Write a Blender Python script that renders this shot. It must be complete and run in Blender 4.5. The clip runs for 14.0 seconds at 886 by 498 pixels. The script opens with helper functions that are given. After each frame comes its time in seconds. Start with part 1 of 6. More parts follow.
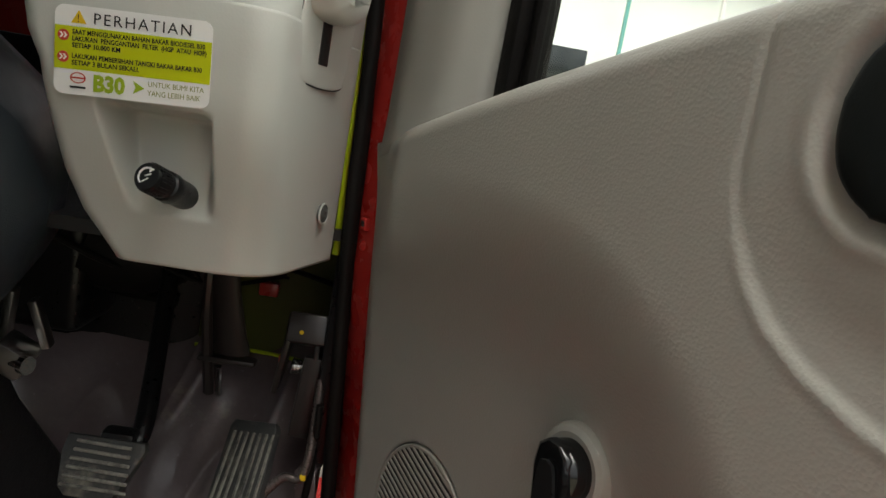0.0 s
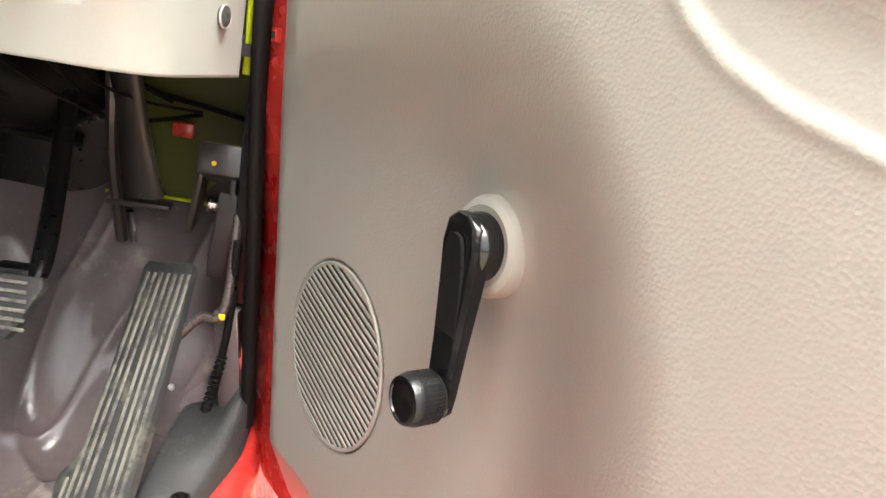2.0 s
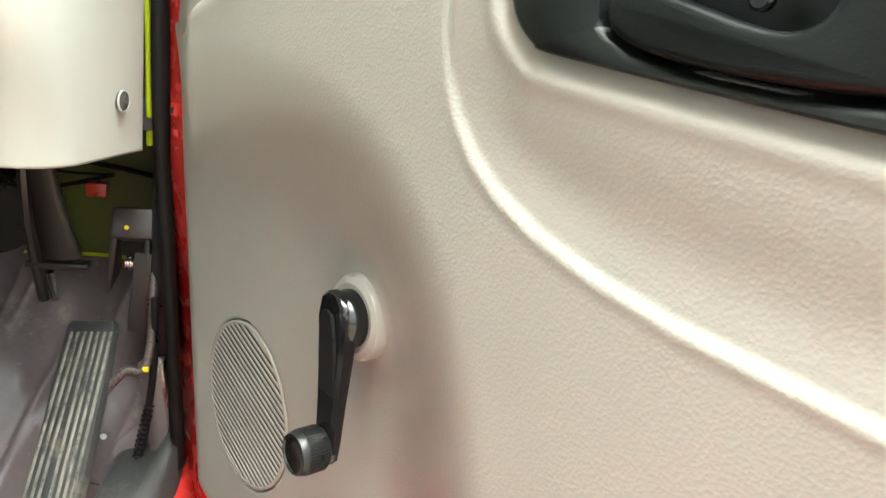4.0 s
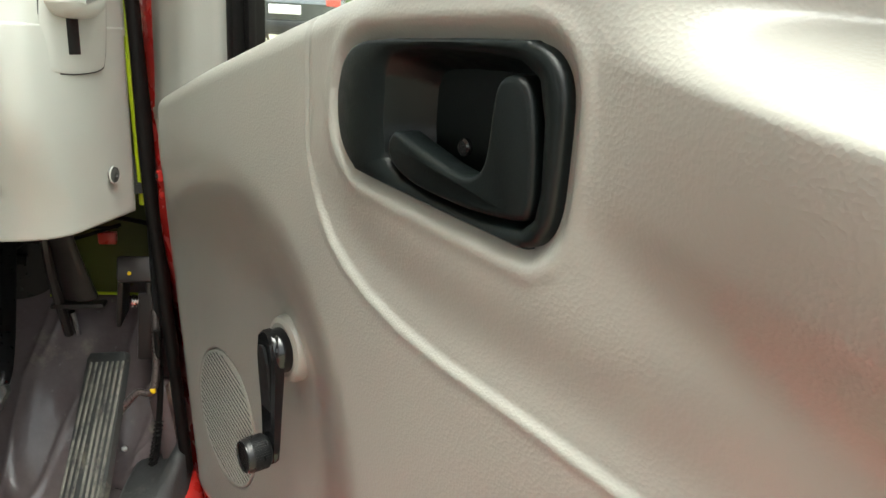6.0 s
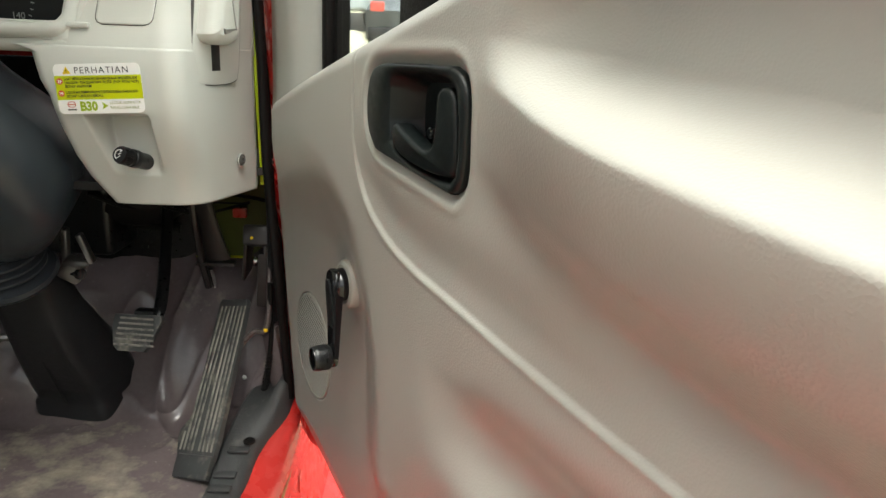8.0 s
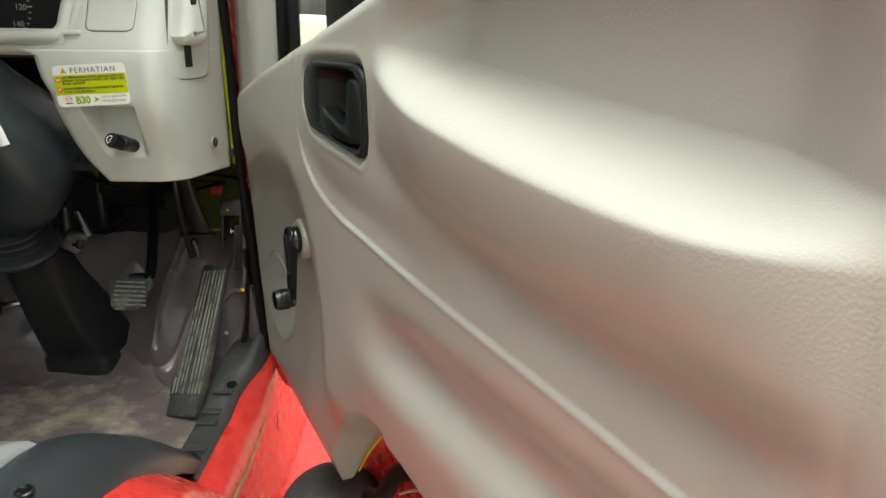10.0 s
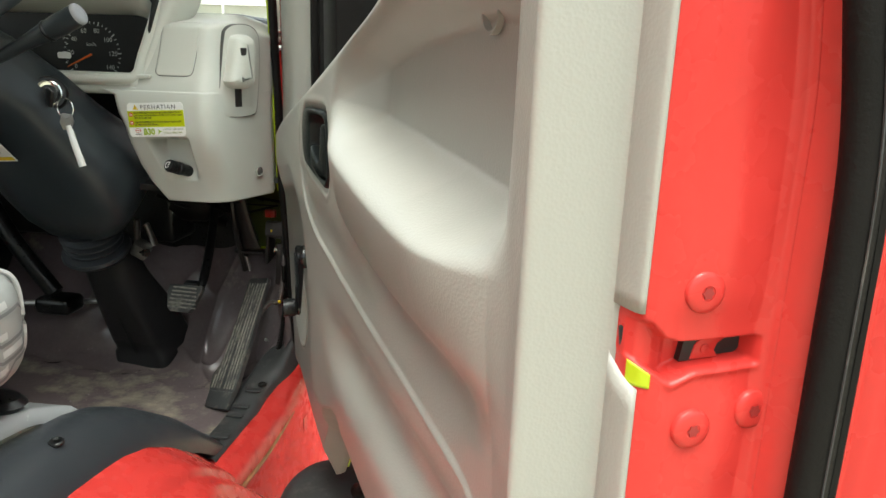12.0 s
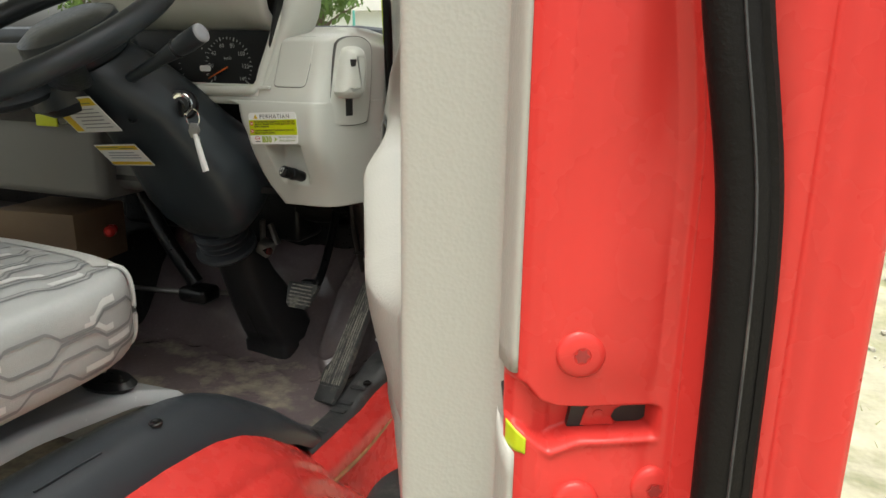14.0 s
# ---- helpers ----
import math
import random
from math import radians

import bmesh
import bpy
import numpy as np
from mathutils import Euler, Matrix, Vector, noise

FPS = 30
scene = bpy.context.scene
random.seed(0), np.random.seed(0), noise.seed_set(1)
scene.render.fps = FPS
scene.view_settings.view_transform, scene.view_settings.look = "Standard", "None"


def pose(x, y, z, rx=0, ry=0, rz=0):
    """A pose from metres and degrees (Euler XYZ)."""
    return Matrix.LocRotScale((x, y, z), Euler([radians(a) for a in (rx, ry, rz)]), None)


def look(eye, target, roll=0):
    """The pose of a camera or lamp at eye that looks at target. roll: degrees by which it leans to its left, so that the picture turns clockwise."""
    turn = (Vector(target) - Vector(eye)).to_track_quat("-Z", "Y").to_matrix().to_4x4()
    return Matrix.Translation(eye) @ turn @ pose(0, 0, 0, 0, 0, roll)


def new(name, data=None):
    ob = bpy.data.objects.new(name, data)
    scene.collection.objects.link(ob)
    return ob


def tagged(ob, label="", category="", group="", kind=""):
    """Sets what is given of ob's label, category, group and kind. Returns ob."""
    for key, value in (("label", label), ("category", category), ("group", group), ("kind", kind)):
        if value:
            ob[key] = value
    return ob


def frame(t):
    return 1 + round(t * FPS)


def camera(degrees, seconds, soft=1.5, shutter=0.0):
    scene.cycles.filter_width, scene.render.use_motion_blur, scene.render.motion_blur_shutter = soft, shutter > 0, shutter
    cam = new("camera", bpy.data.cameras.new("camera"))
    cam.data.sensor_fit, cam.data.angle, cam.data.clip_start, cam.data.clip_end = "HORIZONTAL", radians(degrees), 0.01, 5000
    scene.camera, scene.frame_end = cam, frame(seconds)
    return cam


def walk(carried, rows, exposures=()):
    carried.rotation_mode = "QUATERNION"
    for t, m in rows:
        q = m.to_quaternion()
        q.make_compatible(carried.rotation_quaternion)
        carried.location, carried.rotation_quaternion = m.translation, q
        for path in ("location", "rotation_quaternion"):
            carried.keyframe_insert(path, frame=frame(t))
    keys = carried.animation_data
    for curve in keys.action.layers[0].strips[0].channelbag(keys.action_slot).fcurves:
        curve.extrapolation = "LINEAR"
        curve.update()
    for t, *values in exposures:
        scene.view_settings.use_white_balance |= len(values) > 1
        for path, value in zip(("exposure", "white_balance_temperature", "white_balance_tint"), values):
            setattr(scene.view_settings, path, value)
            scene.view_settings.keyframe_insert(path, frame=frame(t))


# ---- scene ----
cam = camera(64.1, 14.0)
ROWS = [
    (0, 0.2598, 0.1561, 1.2891, 80.94, -9.79, -2.87),
    (0.5, 0.2792, 0.1619, 1.2660, 78.47, -9.88, -4.30),
    (1, 0.2921, 0.1732, 1.2484, 76.01, -9.44, -5.75),
    (1.5, 0.2975, 0.1790, 1.2310, 74.98, -10.14, -6.55),
    (2, 0.2998, 0.1796, 1.2196, 73.73, -10.15, -6.56),
    (2.5, 0.3013, 0.1793, 1.2157, 72.93, -9.70, -6.75),
    (3, 0.3006, 0.1736, 1.2163, 72.85, -9.99, -6.83),
    (3.5, 0.3049, 0.1533, 1.2353, 72.10, -10.39, -9.63),
    (4, 0.3241, 0.1256, 1.2826, 74.15, -7.29, -12.15),
    (4.2, 0.3298, 0.1115, 1.2976, 75.43, -6.52, -13.66),
    (6.3, 0.3938, -0.0056, 1.3529, 73.56, -3.00, -10.03),
    (6.5, 0.3969, -0.0199, 1.3496, 74.39, -3.91, -9.20),
    (7, 0.4203, -0.0793, 1.3553, 73.74, -3.44, -4.67),
    (7.5, 0.4396, -0.1301, 1.3599, 72.73, -2.93, -0.42),
    (7.7, 0.4512, -0.1487, 1.3636, 73.68, -2.67, 0.22),
    (9.8, 0.5257, -0.3214, 1.3918, 71.96, -0.72, -0.28),
    (10, 0.5357, -0.3425, 1.3884, 72.27, -0.75, -0.72),
    (10.5, 0.5666, -0.3777, 1.3886, 73.87, -1.69, -4.48),
    (10.8, 0.5896, -0.4111, 1.3992, 74.43, -0.76, -4.34),
    (11, 0.6022, -0.4228, 1.4020, 74.59, -0.34, -2.64),
    (11.5, 0.6436, -0.4486, 1.4020, 74.43, -1.13, 4.48),
    (12, 0.6957, -0.4466, 1.4107, 75.05, -1.89, 8.19),
    (12.5, 0.7367, -0.4400, 1.4140, 74.05, -2.01, 12.87),
    (13, 0.7733, -0.4330, 1.4174, 74.43, -1.19, 15.71),
    (13.5, 0.7841, -0.4162, 1.4237, 75.17, -0.31, 17.38),
    (14, 0.8010, -0.4025, 1.4264, 74.73, -0.74, 21.75),
]
EXPOSURES = [(0.0, 0.4, 6700, 5), (0.5, 1.0, 6700, 5), (1.0, 1.75, 6700, 7), (1.5, 2.35, 6650, 7), (2.0, 2.6, 6650, 7), (3.0, 2.6, 6650, 6), (4.0, 2.45, 6500, -1), (6.5, 1.4, 6500, -1), (7.5, 1.3, 6600, 2), (10.0, 1.13, 6500, -2), (12.0, 0.96, 6430, -2), (14.0, 0.6, 6650, 3)]
walk(cam, [(row[0], pose(*row[1:])) for row in ROWS], EXPOSURES)
# ==== end of walk ====
from mathutils.bvhtree import BVHTree

# world and light: bright overcast day, soft sun from behind the open door
world = bpy.data.worlds.new("sky")
scene.world = world
world.use_nodes = True
wn = world.node_tree
sky = wn.nodes.new("ShaderNodeTexSky")
sky.sky_type = "NISHITA"
sky.sun_disc = False
sky.sun_elevation = radians(76)
sky.sun_rotation = radians(169)
sky.air_density, sky.dust_density = 1.0, 7.0
wn.nodes["Background"].inputs["Strength"].default_value = 0.23
haze = wn.nodes.new("ShaderNodeHueSaturation")
haze.inputs["Saturation"].default_value = 0.3
wn.links.new(sky.outputs["Color"], haze.inputs["Color"])
wn.links.new(haze.outputs["Color"], wn.nodes["Background"].inputs["Color"])
sun = new("sun", bpy.data.lights.new("sun", "SUN"))
sun.data.energy, sun.data.angle, sun.data.color = 1.9, radians(50), (1.0, 0.98, 0.95)
sun.matrix_world = look((0.12, -0.60, 2.6), (0, 0, 0))

# ---------------------------------------------------------------- materials


def material(name, colour, rough=0.5, metal=0.0, vary=0.06, scale=6.0, bump=0.0, bump_scale=300.0, fine="noise", rough_vary=0.08, coat=0.0, second=None, second_at=0.6, second_scale=3.0, spec=0.5, trodden=None):
    """A surface with slow and fine variation of colour and gloss, and a fine relief."""
    m = bpy.data.materials.new(name)
    m.use_nodes = True
    t = m.node_tree
    b = t.nodes["Principled BSDF"]
    b.inputs["Metallic"].default_value = metal
    b.inputs["Coat Weight"].default_value = coat
    b.inputs["Coat Roughness"].default_value = 0.14
    b.inputs["Specular IOR Level"].default_value = spec
    co = t.nodes.new("ShaderNodeTexCoord")
    n1 = t.nodes.new("ShaderNodeTexNoise")
    n1.inputs["Scale"].default_value, n1.inputs["Detail"].default_value = scale, 8.0
    t.links.new(co.outputs["Object"], n1.inputs["Vector"])
    n2 = t.nodes.new("ShaderNodeTexNoise")
    n2.inputs["Scale"].default_value, n2.inputs["Detail"].default_value = scale * 14, 3.0
    t.links.new(co.outputs["Object"], n2.inputs["Vector"])
    add = t.nodes.new("ShaderNodeMath")
    add.operation = "MULTIPLY_ADD"
    t.links.new(n2.outputs["Fac"], add.inputs[0])
    add.inputs[1].default_value = 0.4
    t.links.new(n1.outputs["Fac"], add.inputs[2])
    ramp = t.nodes.new("ShaderNodeMapRange")
    ramp.inputs["From Min"].default_value, ramp.inputs["From Max"].default_value = 0.4, 1.0
    ramp.inputs["To Min"].default_value, ramp.inputs["To Max"].default_value = 1 - vary, 1 + vary
    t.links.new(add.outputs[0], ramp.inputs["Value"])
    mul = t.nodes.new("ShaderNodeVectorMath")
    mul.operation = "SCALE"
    t.links.new(ramp.outputs["Result"], mul.inputs["Scale"])
    if second:
        n3 = t.nodes.new("ShaderNodeTexNoise")
        n3.inputs["Scale"].default_value, n3.inputs["Detail"].default_value, n3.inputs["Roughness"].default_value = second_scale, 9.0, 0.65
        t.links.new(co.outputs["Object"], n3.inputs["Vector"])
        edge = t.nodes.new("ShaderNodeMapRange")
        edge.inputs["From Min"].default_value, edge.inputs["From Max"].default_value = second_at - 0.08, second_at + 0.08
        worn = n3.outputs["Fac"]
        if trodden:
            # more dirt towards low y, where shoes rest
            axes = t.nodes.new("ShaderNodeSeparateXYZ")
            t.links.new(co.outputs["Object"], axes.inputs[0])
            near = t.nodes.new("ShaderNodeMapRange")
            near.inputs["From Min"].default_value, near.inputs["From Max"].default_value = trodden
            near.inputs["To Min"].default_value, near.inputs["To Max"].default_value = 0.16, -0.08
            t.links.new(axes.outputs["Y"], near.inputs["Value"])
            total = t.nodes.new("ShaderNodeMath")
            t.links.new(near.outputs["Result"], total.inputs[0])
            t.links.new(worn, total.inputs[1])
            worn = total.outputs[0]
        t.links.new(worn, edge.inputs["Value"])
        mix = t.nodes.new("ShaderNodeMix")
        mix.data_type = "RGBA"
        t.links.new(edge.outputs["Result"], mix.inputs["Factor"])
        mix.inputs["A"].default_value, mix.inputs["B"].default_value = (*colour, 1), (*second, 1)
        t.links.new(mix.outputs["Result"], mul.inputs[0])
    else:
        mul.inputs[0].default_value = colour
    t.links.new(mul.outputs[0], b.inputs["Base Color"])
    rr = t.nodes.new("ShaderNodeMapRange")
    rr.inputs["From Min"].default_value, rr.inputs["From Max"].default_value = 0.3, 0.8
    rr.inputs["To Min"].default_value, rr.inputs["To Max"].default_value = max(0.02, rough - rough_vary), min(1, rough + rough_vary)
    t.links.new(n2.outputs["Fac"], rr.inputs["Value"])
    t.links.new(rr.outputs["Result"], b.inputs["Roughness"])
    if bump:
        if fine == "leather":
            f = t.nodes.new("ShaderNodeTexVoronoi")
            f.feature, f.distance = "SMOOTH_F1", "EUCLIDEAN"
            f.inputs["Scale"].default_value, f.inputs["Smoothness"].default_value = bump_scale, 0.2
            warp = t.nodes.new("ShaderNodeTexNoise")
            warp.inputs["Scale"].default_value, warp.inputs["Detail"].default_value = bump_scale * 0.45, 2.0
            t.links.new(co.outputs["Object"], warp.inputs["Vector"])
            mixv = t.nodes.new("ShaderNodeVectorMath")
            mixv.operation = "MULTIPLY_ADD"
            t.links.new(warp.outputs["Color"], mixv.inputs[0])
            mixv.inputs[1].default_value = (1.3 / bump_scale, 0.6 / bump_scale, 0.9 / bump_scale)
            t.links.new(co.outputs["Object"], mixv.inputs[2])
            t.links.new(mixv.outputs[0], f.inputs["Vector"])
            out = f.outputs["Distance"]
        elif fine == "weave":
            f = t.nodes.new("ShaderNodeTexWave")
            f.inputs["Scale"].default_value, f.inputs["Distortion"].default_value = bump_scale, 3.0
            t.links.new(co.outputs["Object"], f.inputs["Vector"])
            out = f.outputs["Fac"]
        else:
            f = t.nodes.new("ShaderNodeTexNoise")
            f.inputs["Scale"].default_value, f.inputs["Detail"].default_value = bump_scale, 3.0
            t.links.new(co.outputs["Object"], f.inputs["Vector"])
            out = f.outputs["Fac"]
        bp = t.nodes.new("ShaderNodeBump")
        bp.inputs["Strength"].default_value, bp.inputs["Distance"].default_value = bump, 0.001
        t.links.new(out, bp.inputs["Height"])
        t.links.new(bp.outputs["Normal"], b.inputs["Normal"])
    return m


TRIM = material("beige_trim_plastic", (0.312, 0.308, 0.278), 0.30, vary=0.02, scale=2, bump=0.13, bump_scale=560, fine="leather", rough_vary=0.02)
TRIM_PLAIN = material("beige_smooth_plastic", (0.312, 0.308, 0.278), 0.32, vary=0.02, scale=2, bump=0.05, bump_scale=620, fine="leather", rough_vary=0.02)
DASH = material("grey_beige_dash_plastic", (0.52, 0.530, 0.488), 0.32, vary=0.02, scale=2, bump=0.05, bump_scale=620, fine="leather", rough_vary=0.02)
# console plastic darkened; the shadow it lies in is put into the colour
KNEE = material("shaded_console_plastic", (0.14, 0.138, 0.128), 0.45, vary=0.05, scale=7, bump=0.3, bump_scale=1100)
RED = material("red_body_paint", (0.51, 0.036, 0.031), 0.28, vary=0.03, scale=3, coat=0.08, bump=0.03, bump_scale=22, rough_vary=0.03, spec=0.24)
SEALER = material("brownish_seam_sealer", (0.26, 0.13, 0.05), 0.55, vary=0.3, scale=40, second=(0.42, 0.05, 0.035), second_at=0.62, second_scale=60)
RED_WORN = material("scuffed_red_paint", (0.54, 0.045, 0.032), 0.32, vary=0.08, scale=9, coat=0.4, second=(0.24, 0.10, 0.05), second_at=0.64, second_scale=16)
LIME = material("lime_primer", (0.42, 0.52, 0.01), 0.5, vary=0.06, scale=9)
# lime primer darkened: the shade under the dashboard is in this colour
LIME_SHADED = material("shaded_lime_firewall", (0.065, 0.075, 0.008), 0.55, vary=0.2, scale=9)
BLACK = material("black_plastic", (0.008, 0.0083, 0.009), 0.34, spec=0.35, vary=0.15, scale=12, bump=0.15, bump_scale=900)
GLOSS = material("glossy_black_plastic", (0.006, 0.006, 0.0065), 0.15, spec=0.4, vary=0.1, scale=12, rough_vary=0.05)
HANDLE = material("dark_slate_plastic", (0.004, 0.006, 0.006), 0.42, vary=0.1, scale=12, bump=0.12, bump_scale=1000, spec=0.26)
RUBBER = material("black_rubber", (0.008, 0.0072, 0.0068), 0.55, spec=0.13, vary=0.25, scale=20, bump=0.35, bump_scale=500)
DUSTY = material("dusty_black_rubber", (0.032, 0.033, 0.034), 0.6, vary=0.3, scale=14, bump=0.5, bump_scale=300, second=(0.10, 0.095, 0.085), second_at=0.63, second_scale=22)
ARCH = material("blue_black_arch_plastic", (0.030, 0.034, 0.040), 0.40, vary=0.12, scale=9, bump=0.2, bump_scale=700)
COVER = material("matt_black_moulded_cover", (0.017, 0.017, 0.018), 0.45, vary=0.2, scale=12, bump=0.3, bump_scale=400, spec=0.35)
SHROUD = material("blue_black_shroud_plastic", (0.019, 0.025, 0.030), 0.38, vary=0.12, scale=9, bump=0.25, bump_scale=900)
VINYL = material("purple_brown_floor_vinyl", (0.142, 0.114, 0.116), 0.22, vary=0.18, scale=9, bump=0.3, bump_scale=120, second=(0.30, 0.265, 0.21), second_at=0.60, second_scale=10, trodden=(0.45, 0.86))
PEDAL = material("worn_pedal_rubber", (0.035, 0.036, 0.036), 0.5, vary=0.3, scale=16, bump=0.3, bump_scale=300, second=(0.17, 0.16, 0.13), second_at=0.6, second_scale=26)
SCUFF = material("rubbed_rib_tops", (0.22, 0.21, 0.18), 0.5, vary=0.35, scale=30, second=(0.06, 0.06, 0.058), second_at=0.55, second_scale=45)
METAL = material("dull_steel", (0.42, 0.41, 0.39), 0.36, 1.0, vary=0.15, scale=20)
BRACKET = material("brown_grey_bracket_paint", (0.026, 0.021, 0.020), 0.36, vary=0.15, scale=20)
ROD = material("dark_oiled_steel", (0.11, 0.09, 0.085), 0.32, 0.6, vary=0.2, scale=30)
CHROME = material("bright_steel", (0.72, 0.72, 0.70), 0.16, 1.0, vary=0.08, scale=30)
GREY = material("grey_seat_base_paint", (0.36, 0.37, 0.38), 0.26, vary=0.02, scale=3, rough_vary=0.02)
WHITE = material("white_sticker_film", (0.80, 0.80, 0.78), 0.35, vary=0.02, scale=20)
STICKER_LIME = material("lime_print", (0.50, 0.56, 0.0), 0.38, vary=0.02, scale=20)
YELLOW = material("yellow_print", (0.75, 0.52, 0.01), 0.4, vary=0.03, scale=20)
# black of the print, also laid in slots and holes as their shade
INK_AND_SHADE = material("black_ink_and_hole_shade", (0.012, 0.012, 0.012), 0.5, vary=0.05, scale=20)
INK_OLIVE = material("olive_ink", (0.22, 0.25, 0.04), 0.5, vary=0.05, scale=20)
INK_RED = material("red_ink", (0.55, 0.06, 0.04), 0.45, vary=0.05, scale=20)
INK_GREEN = material("green_ink", (0.30, 0.42, 0.01), 0.45, vary=0.04, scale=20)
INK_GREY = material("grey_ink", (0.30, 0.31, 0.33), 0.5, vary=0.05, scale=20)
GAPLINE = material("dark_panel_gap", (0.07, 0.07, 0.066), 0.6, vary=0.05, scale=20)
GAUGE = material("gauge_face", (0.010, 0.011, 0.012), 0.5, vary=0.05, scale=20)
GAUGE_WHITE = material("gauge_print", (0.55, 0.56, 0.55), 0.5, vary=0.03, scale=20)
ORANGE = material("orange_needle", (0.85, 0.16, 0.02), 0.4, vary=0.02, scale=20)
FABRIC = material("grey_seat_fabric", (0.35, 0.36, 0.355), 0.62, vary=0.10, scale=16, bump=0.25, bump_scale=700)
SEAT_VINYL = material("pale_grey_seat_vinyl", (0.50, 0.505, 0.49), 0.36, vary=0.06, scale=10, bump=0.2, bump_scale=500)
PRINT_DARK = material("dark_seat_print", (0.19, 0.195, 0.20), 0.6, vary=0.1, scale=20)
PRINT_PALE = material("pale_seat_print", (0.55, 0.56, 0.55), 0.5, vary=0.1, scale=20)
CARTON = material("brown_carton", (0.13, 0.085, 0.048), 0.75, vary=0.1, scale=9)
GROUND = material("pale_gravel_ground", (0.28, 0.26, 0.188), 0.9, vary=0.35, scale=3, bump=1.0, bump_scale=40, second=(0.12, 0.12, 0.045), second_at=0.58, second_scale=1.3)
WALLGREY = material("headlining_grey", (0.70, 0.69, 0.66), 0.8, vary=0.05, scale=4)
EARTH = material("pale_dry_earth", (0.40, 0.38, 0.28), 0.9, vary=0.25, scale=2, bump=1.0, bump_scale=30, second=(0.22, 0.21, 0.15), second_at=0.58, second_scale=5)
LEAF = material("leaf_green", (0.09, 0.16, 0.03), 0.6, vary=0.4, scale=8)
STONE = material("pale_stone", (0.34, 0.32, 0.26), 0.9, vary=0.2, scale=4)
DRY = material("dry_grass", (0.22, 0.23, 0.08), 0.7, vary=0.3, scale=3)
BARK = material("bark", (0.11, 0.085, 0.06), 0.85, vary=0.3, scale=12, bump=0.5, bump_scale=60)
WALL_WHITE = material("white_house_wall", (0.84, 0.86, 0.84), 0.7, vary=0.05, scale=1)
TEAL = material("teal_paint", (0.10, 0.34, 0.30), 0.5, vary=0.1, scale=2)
CARBLUE = material("pale_car_paint", (0.50, 0.56, 0.58), 0.25, vary=0.03, scale=2, coat=0.5)
CARDARK = material("dark_grey_car_paint", (0.035, 0.042, 0.045), 0.3, vary=0.03, scale=2, coat=0.4)
DARKGLASS = material("dark_car_glass", (0.02, 0.025, 0.027), 0.08, vary=0.05, scale=2)

GLASS = bpy.data.materials.new("window_glass")
GLASS.use_nodes = True
gt = GLASS.node_tree
gb = gt.nodes["Principled BSDF"]
gb.inputs["Base Color"].default_value = (0.93, 0.97, 0.95, 1)
gb.inputs["Roughness"].default_value = 0.0
gb.inputs["IOR"].default_value = 1.45
gb.inputs["Transmission Weight"].default_value = 1.0

# ---------------------------------------------------------------- helpers


def smooth(e0, e1, x):
    t = np.clip((np.asarray(x, float) - e0) / (e1 - e0), 0, 1)
    return t * t * (3 - 2 * t)


def mesh_of(name, verts, faces, mat, shade=True):
    me = bpy.data.meshes.new(name)
    me.from_pydata([tuple(map(float, v)) for v in verts], [], [tuple(map(int, f)) for f in faces])
    me.materials.append(mat)
    if shade:
        me.polygons.foreach_set("use_smooth", [True] * len(me.polygons))
    me.update()
    return me


def put(name, me, parent=None, label="", m=None):
    ob = new(name, me)
    if parent:
        ob.parent = parent
    if m is not None:
        ob.matrix_basis = m
    if label:
        tagged(ob, label)
    return ob


def part(name, bm, mat, parent=None, label="", m=None, shade=True, angle=40):
    bmesh.ops.recalc_face_normals(bm, faces=bm.faces)
    for f in bm.faces:
        f.smooth = shade
    if shade:
        for e in bm.edges:
            if len(e.link_faces) == 2 and e.calc_face_angle(0) > radians(angle):
                e.smooth = False
    me = bpy.data.meshes.new(name)
    bm.to_mesh(me)
    bm.free()
    me.materials.append(mat)
    return put(name, me, parent, label, m)


def thing(name, label, category, m=None, group="", kind=""):
    ob = new(name)
    ob.empty_display_size = 0.05
    if m is not None:
        ob.matrix_basis = m
    return tagged(ob, label, category, group, kind)


def box(size, at=(0, 0, 0), bevel=0.002, turn=None, seg=2, bm=None):
    """A bevelled box."""
    own = bmesh.new()
    bmesh.ops.create_cube(own, size=1)
    bmesh.ops.scale(own, vec=size, verts=own.verts)
    if bevel:
        bmesh.ops.bevel(own, geom=own.edges[:], offset=bevel, segments=seg, affect="EDGES", profile=0.5)
    if turn is not None:
        bmesh.ops.transform(own, matrix=turn, verts=own.verts)
    bmesh.ops.translate(own, vec=at, verts=own.verts)
    if bm is None:
        return own
    return merge(bm, own)


def merge(bm, other):
    me = bpy.data.meshes.new("tmp")
    other.to_mesh(me)
    other.free()
    bm.from_mesh(me)
    bpy.data.meshes.remove(me)
    return bm


def slab(outline, depth, bevel=0.0, seg=2):
    """A closed outline in x, z, thickened towards +y from y = 0; its front is at y = 0."""
    bm = bmesh.new()
    vs = [bm.verts.new((x, 0, z)) for x, z in outline]
    f = bm.faces.new(vs)
    r = bmesh.ops.extrude_face_region(bm, geom=[f])
    bmesh.ops.translate(bm, vec=(0, depth, 0), verts=[v for v in r["geom"] if isinstance(v, bmesh.types.BMVert)])
    bmesh.ops.recalc_face_normals(bm, faces=bm.faces)
    if bevel:
        front = [e for e in bm.edges if all(abs(v.co.y) < 1e-6 for v in e.verts)]
        bmesh.ops.bevel(bm, geom=front, offset=bevel, segments=seg, affect="EDGES", profile=0.5)
    return bm


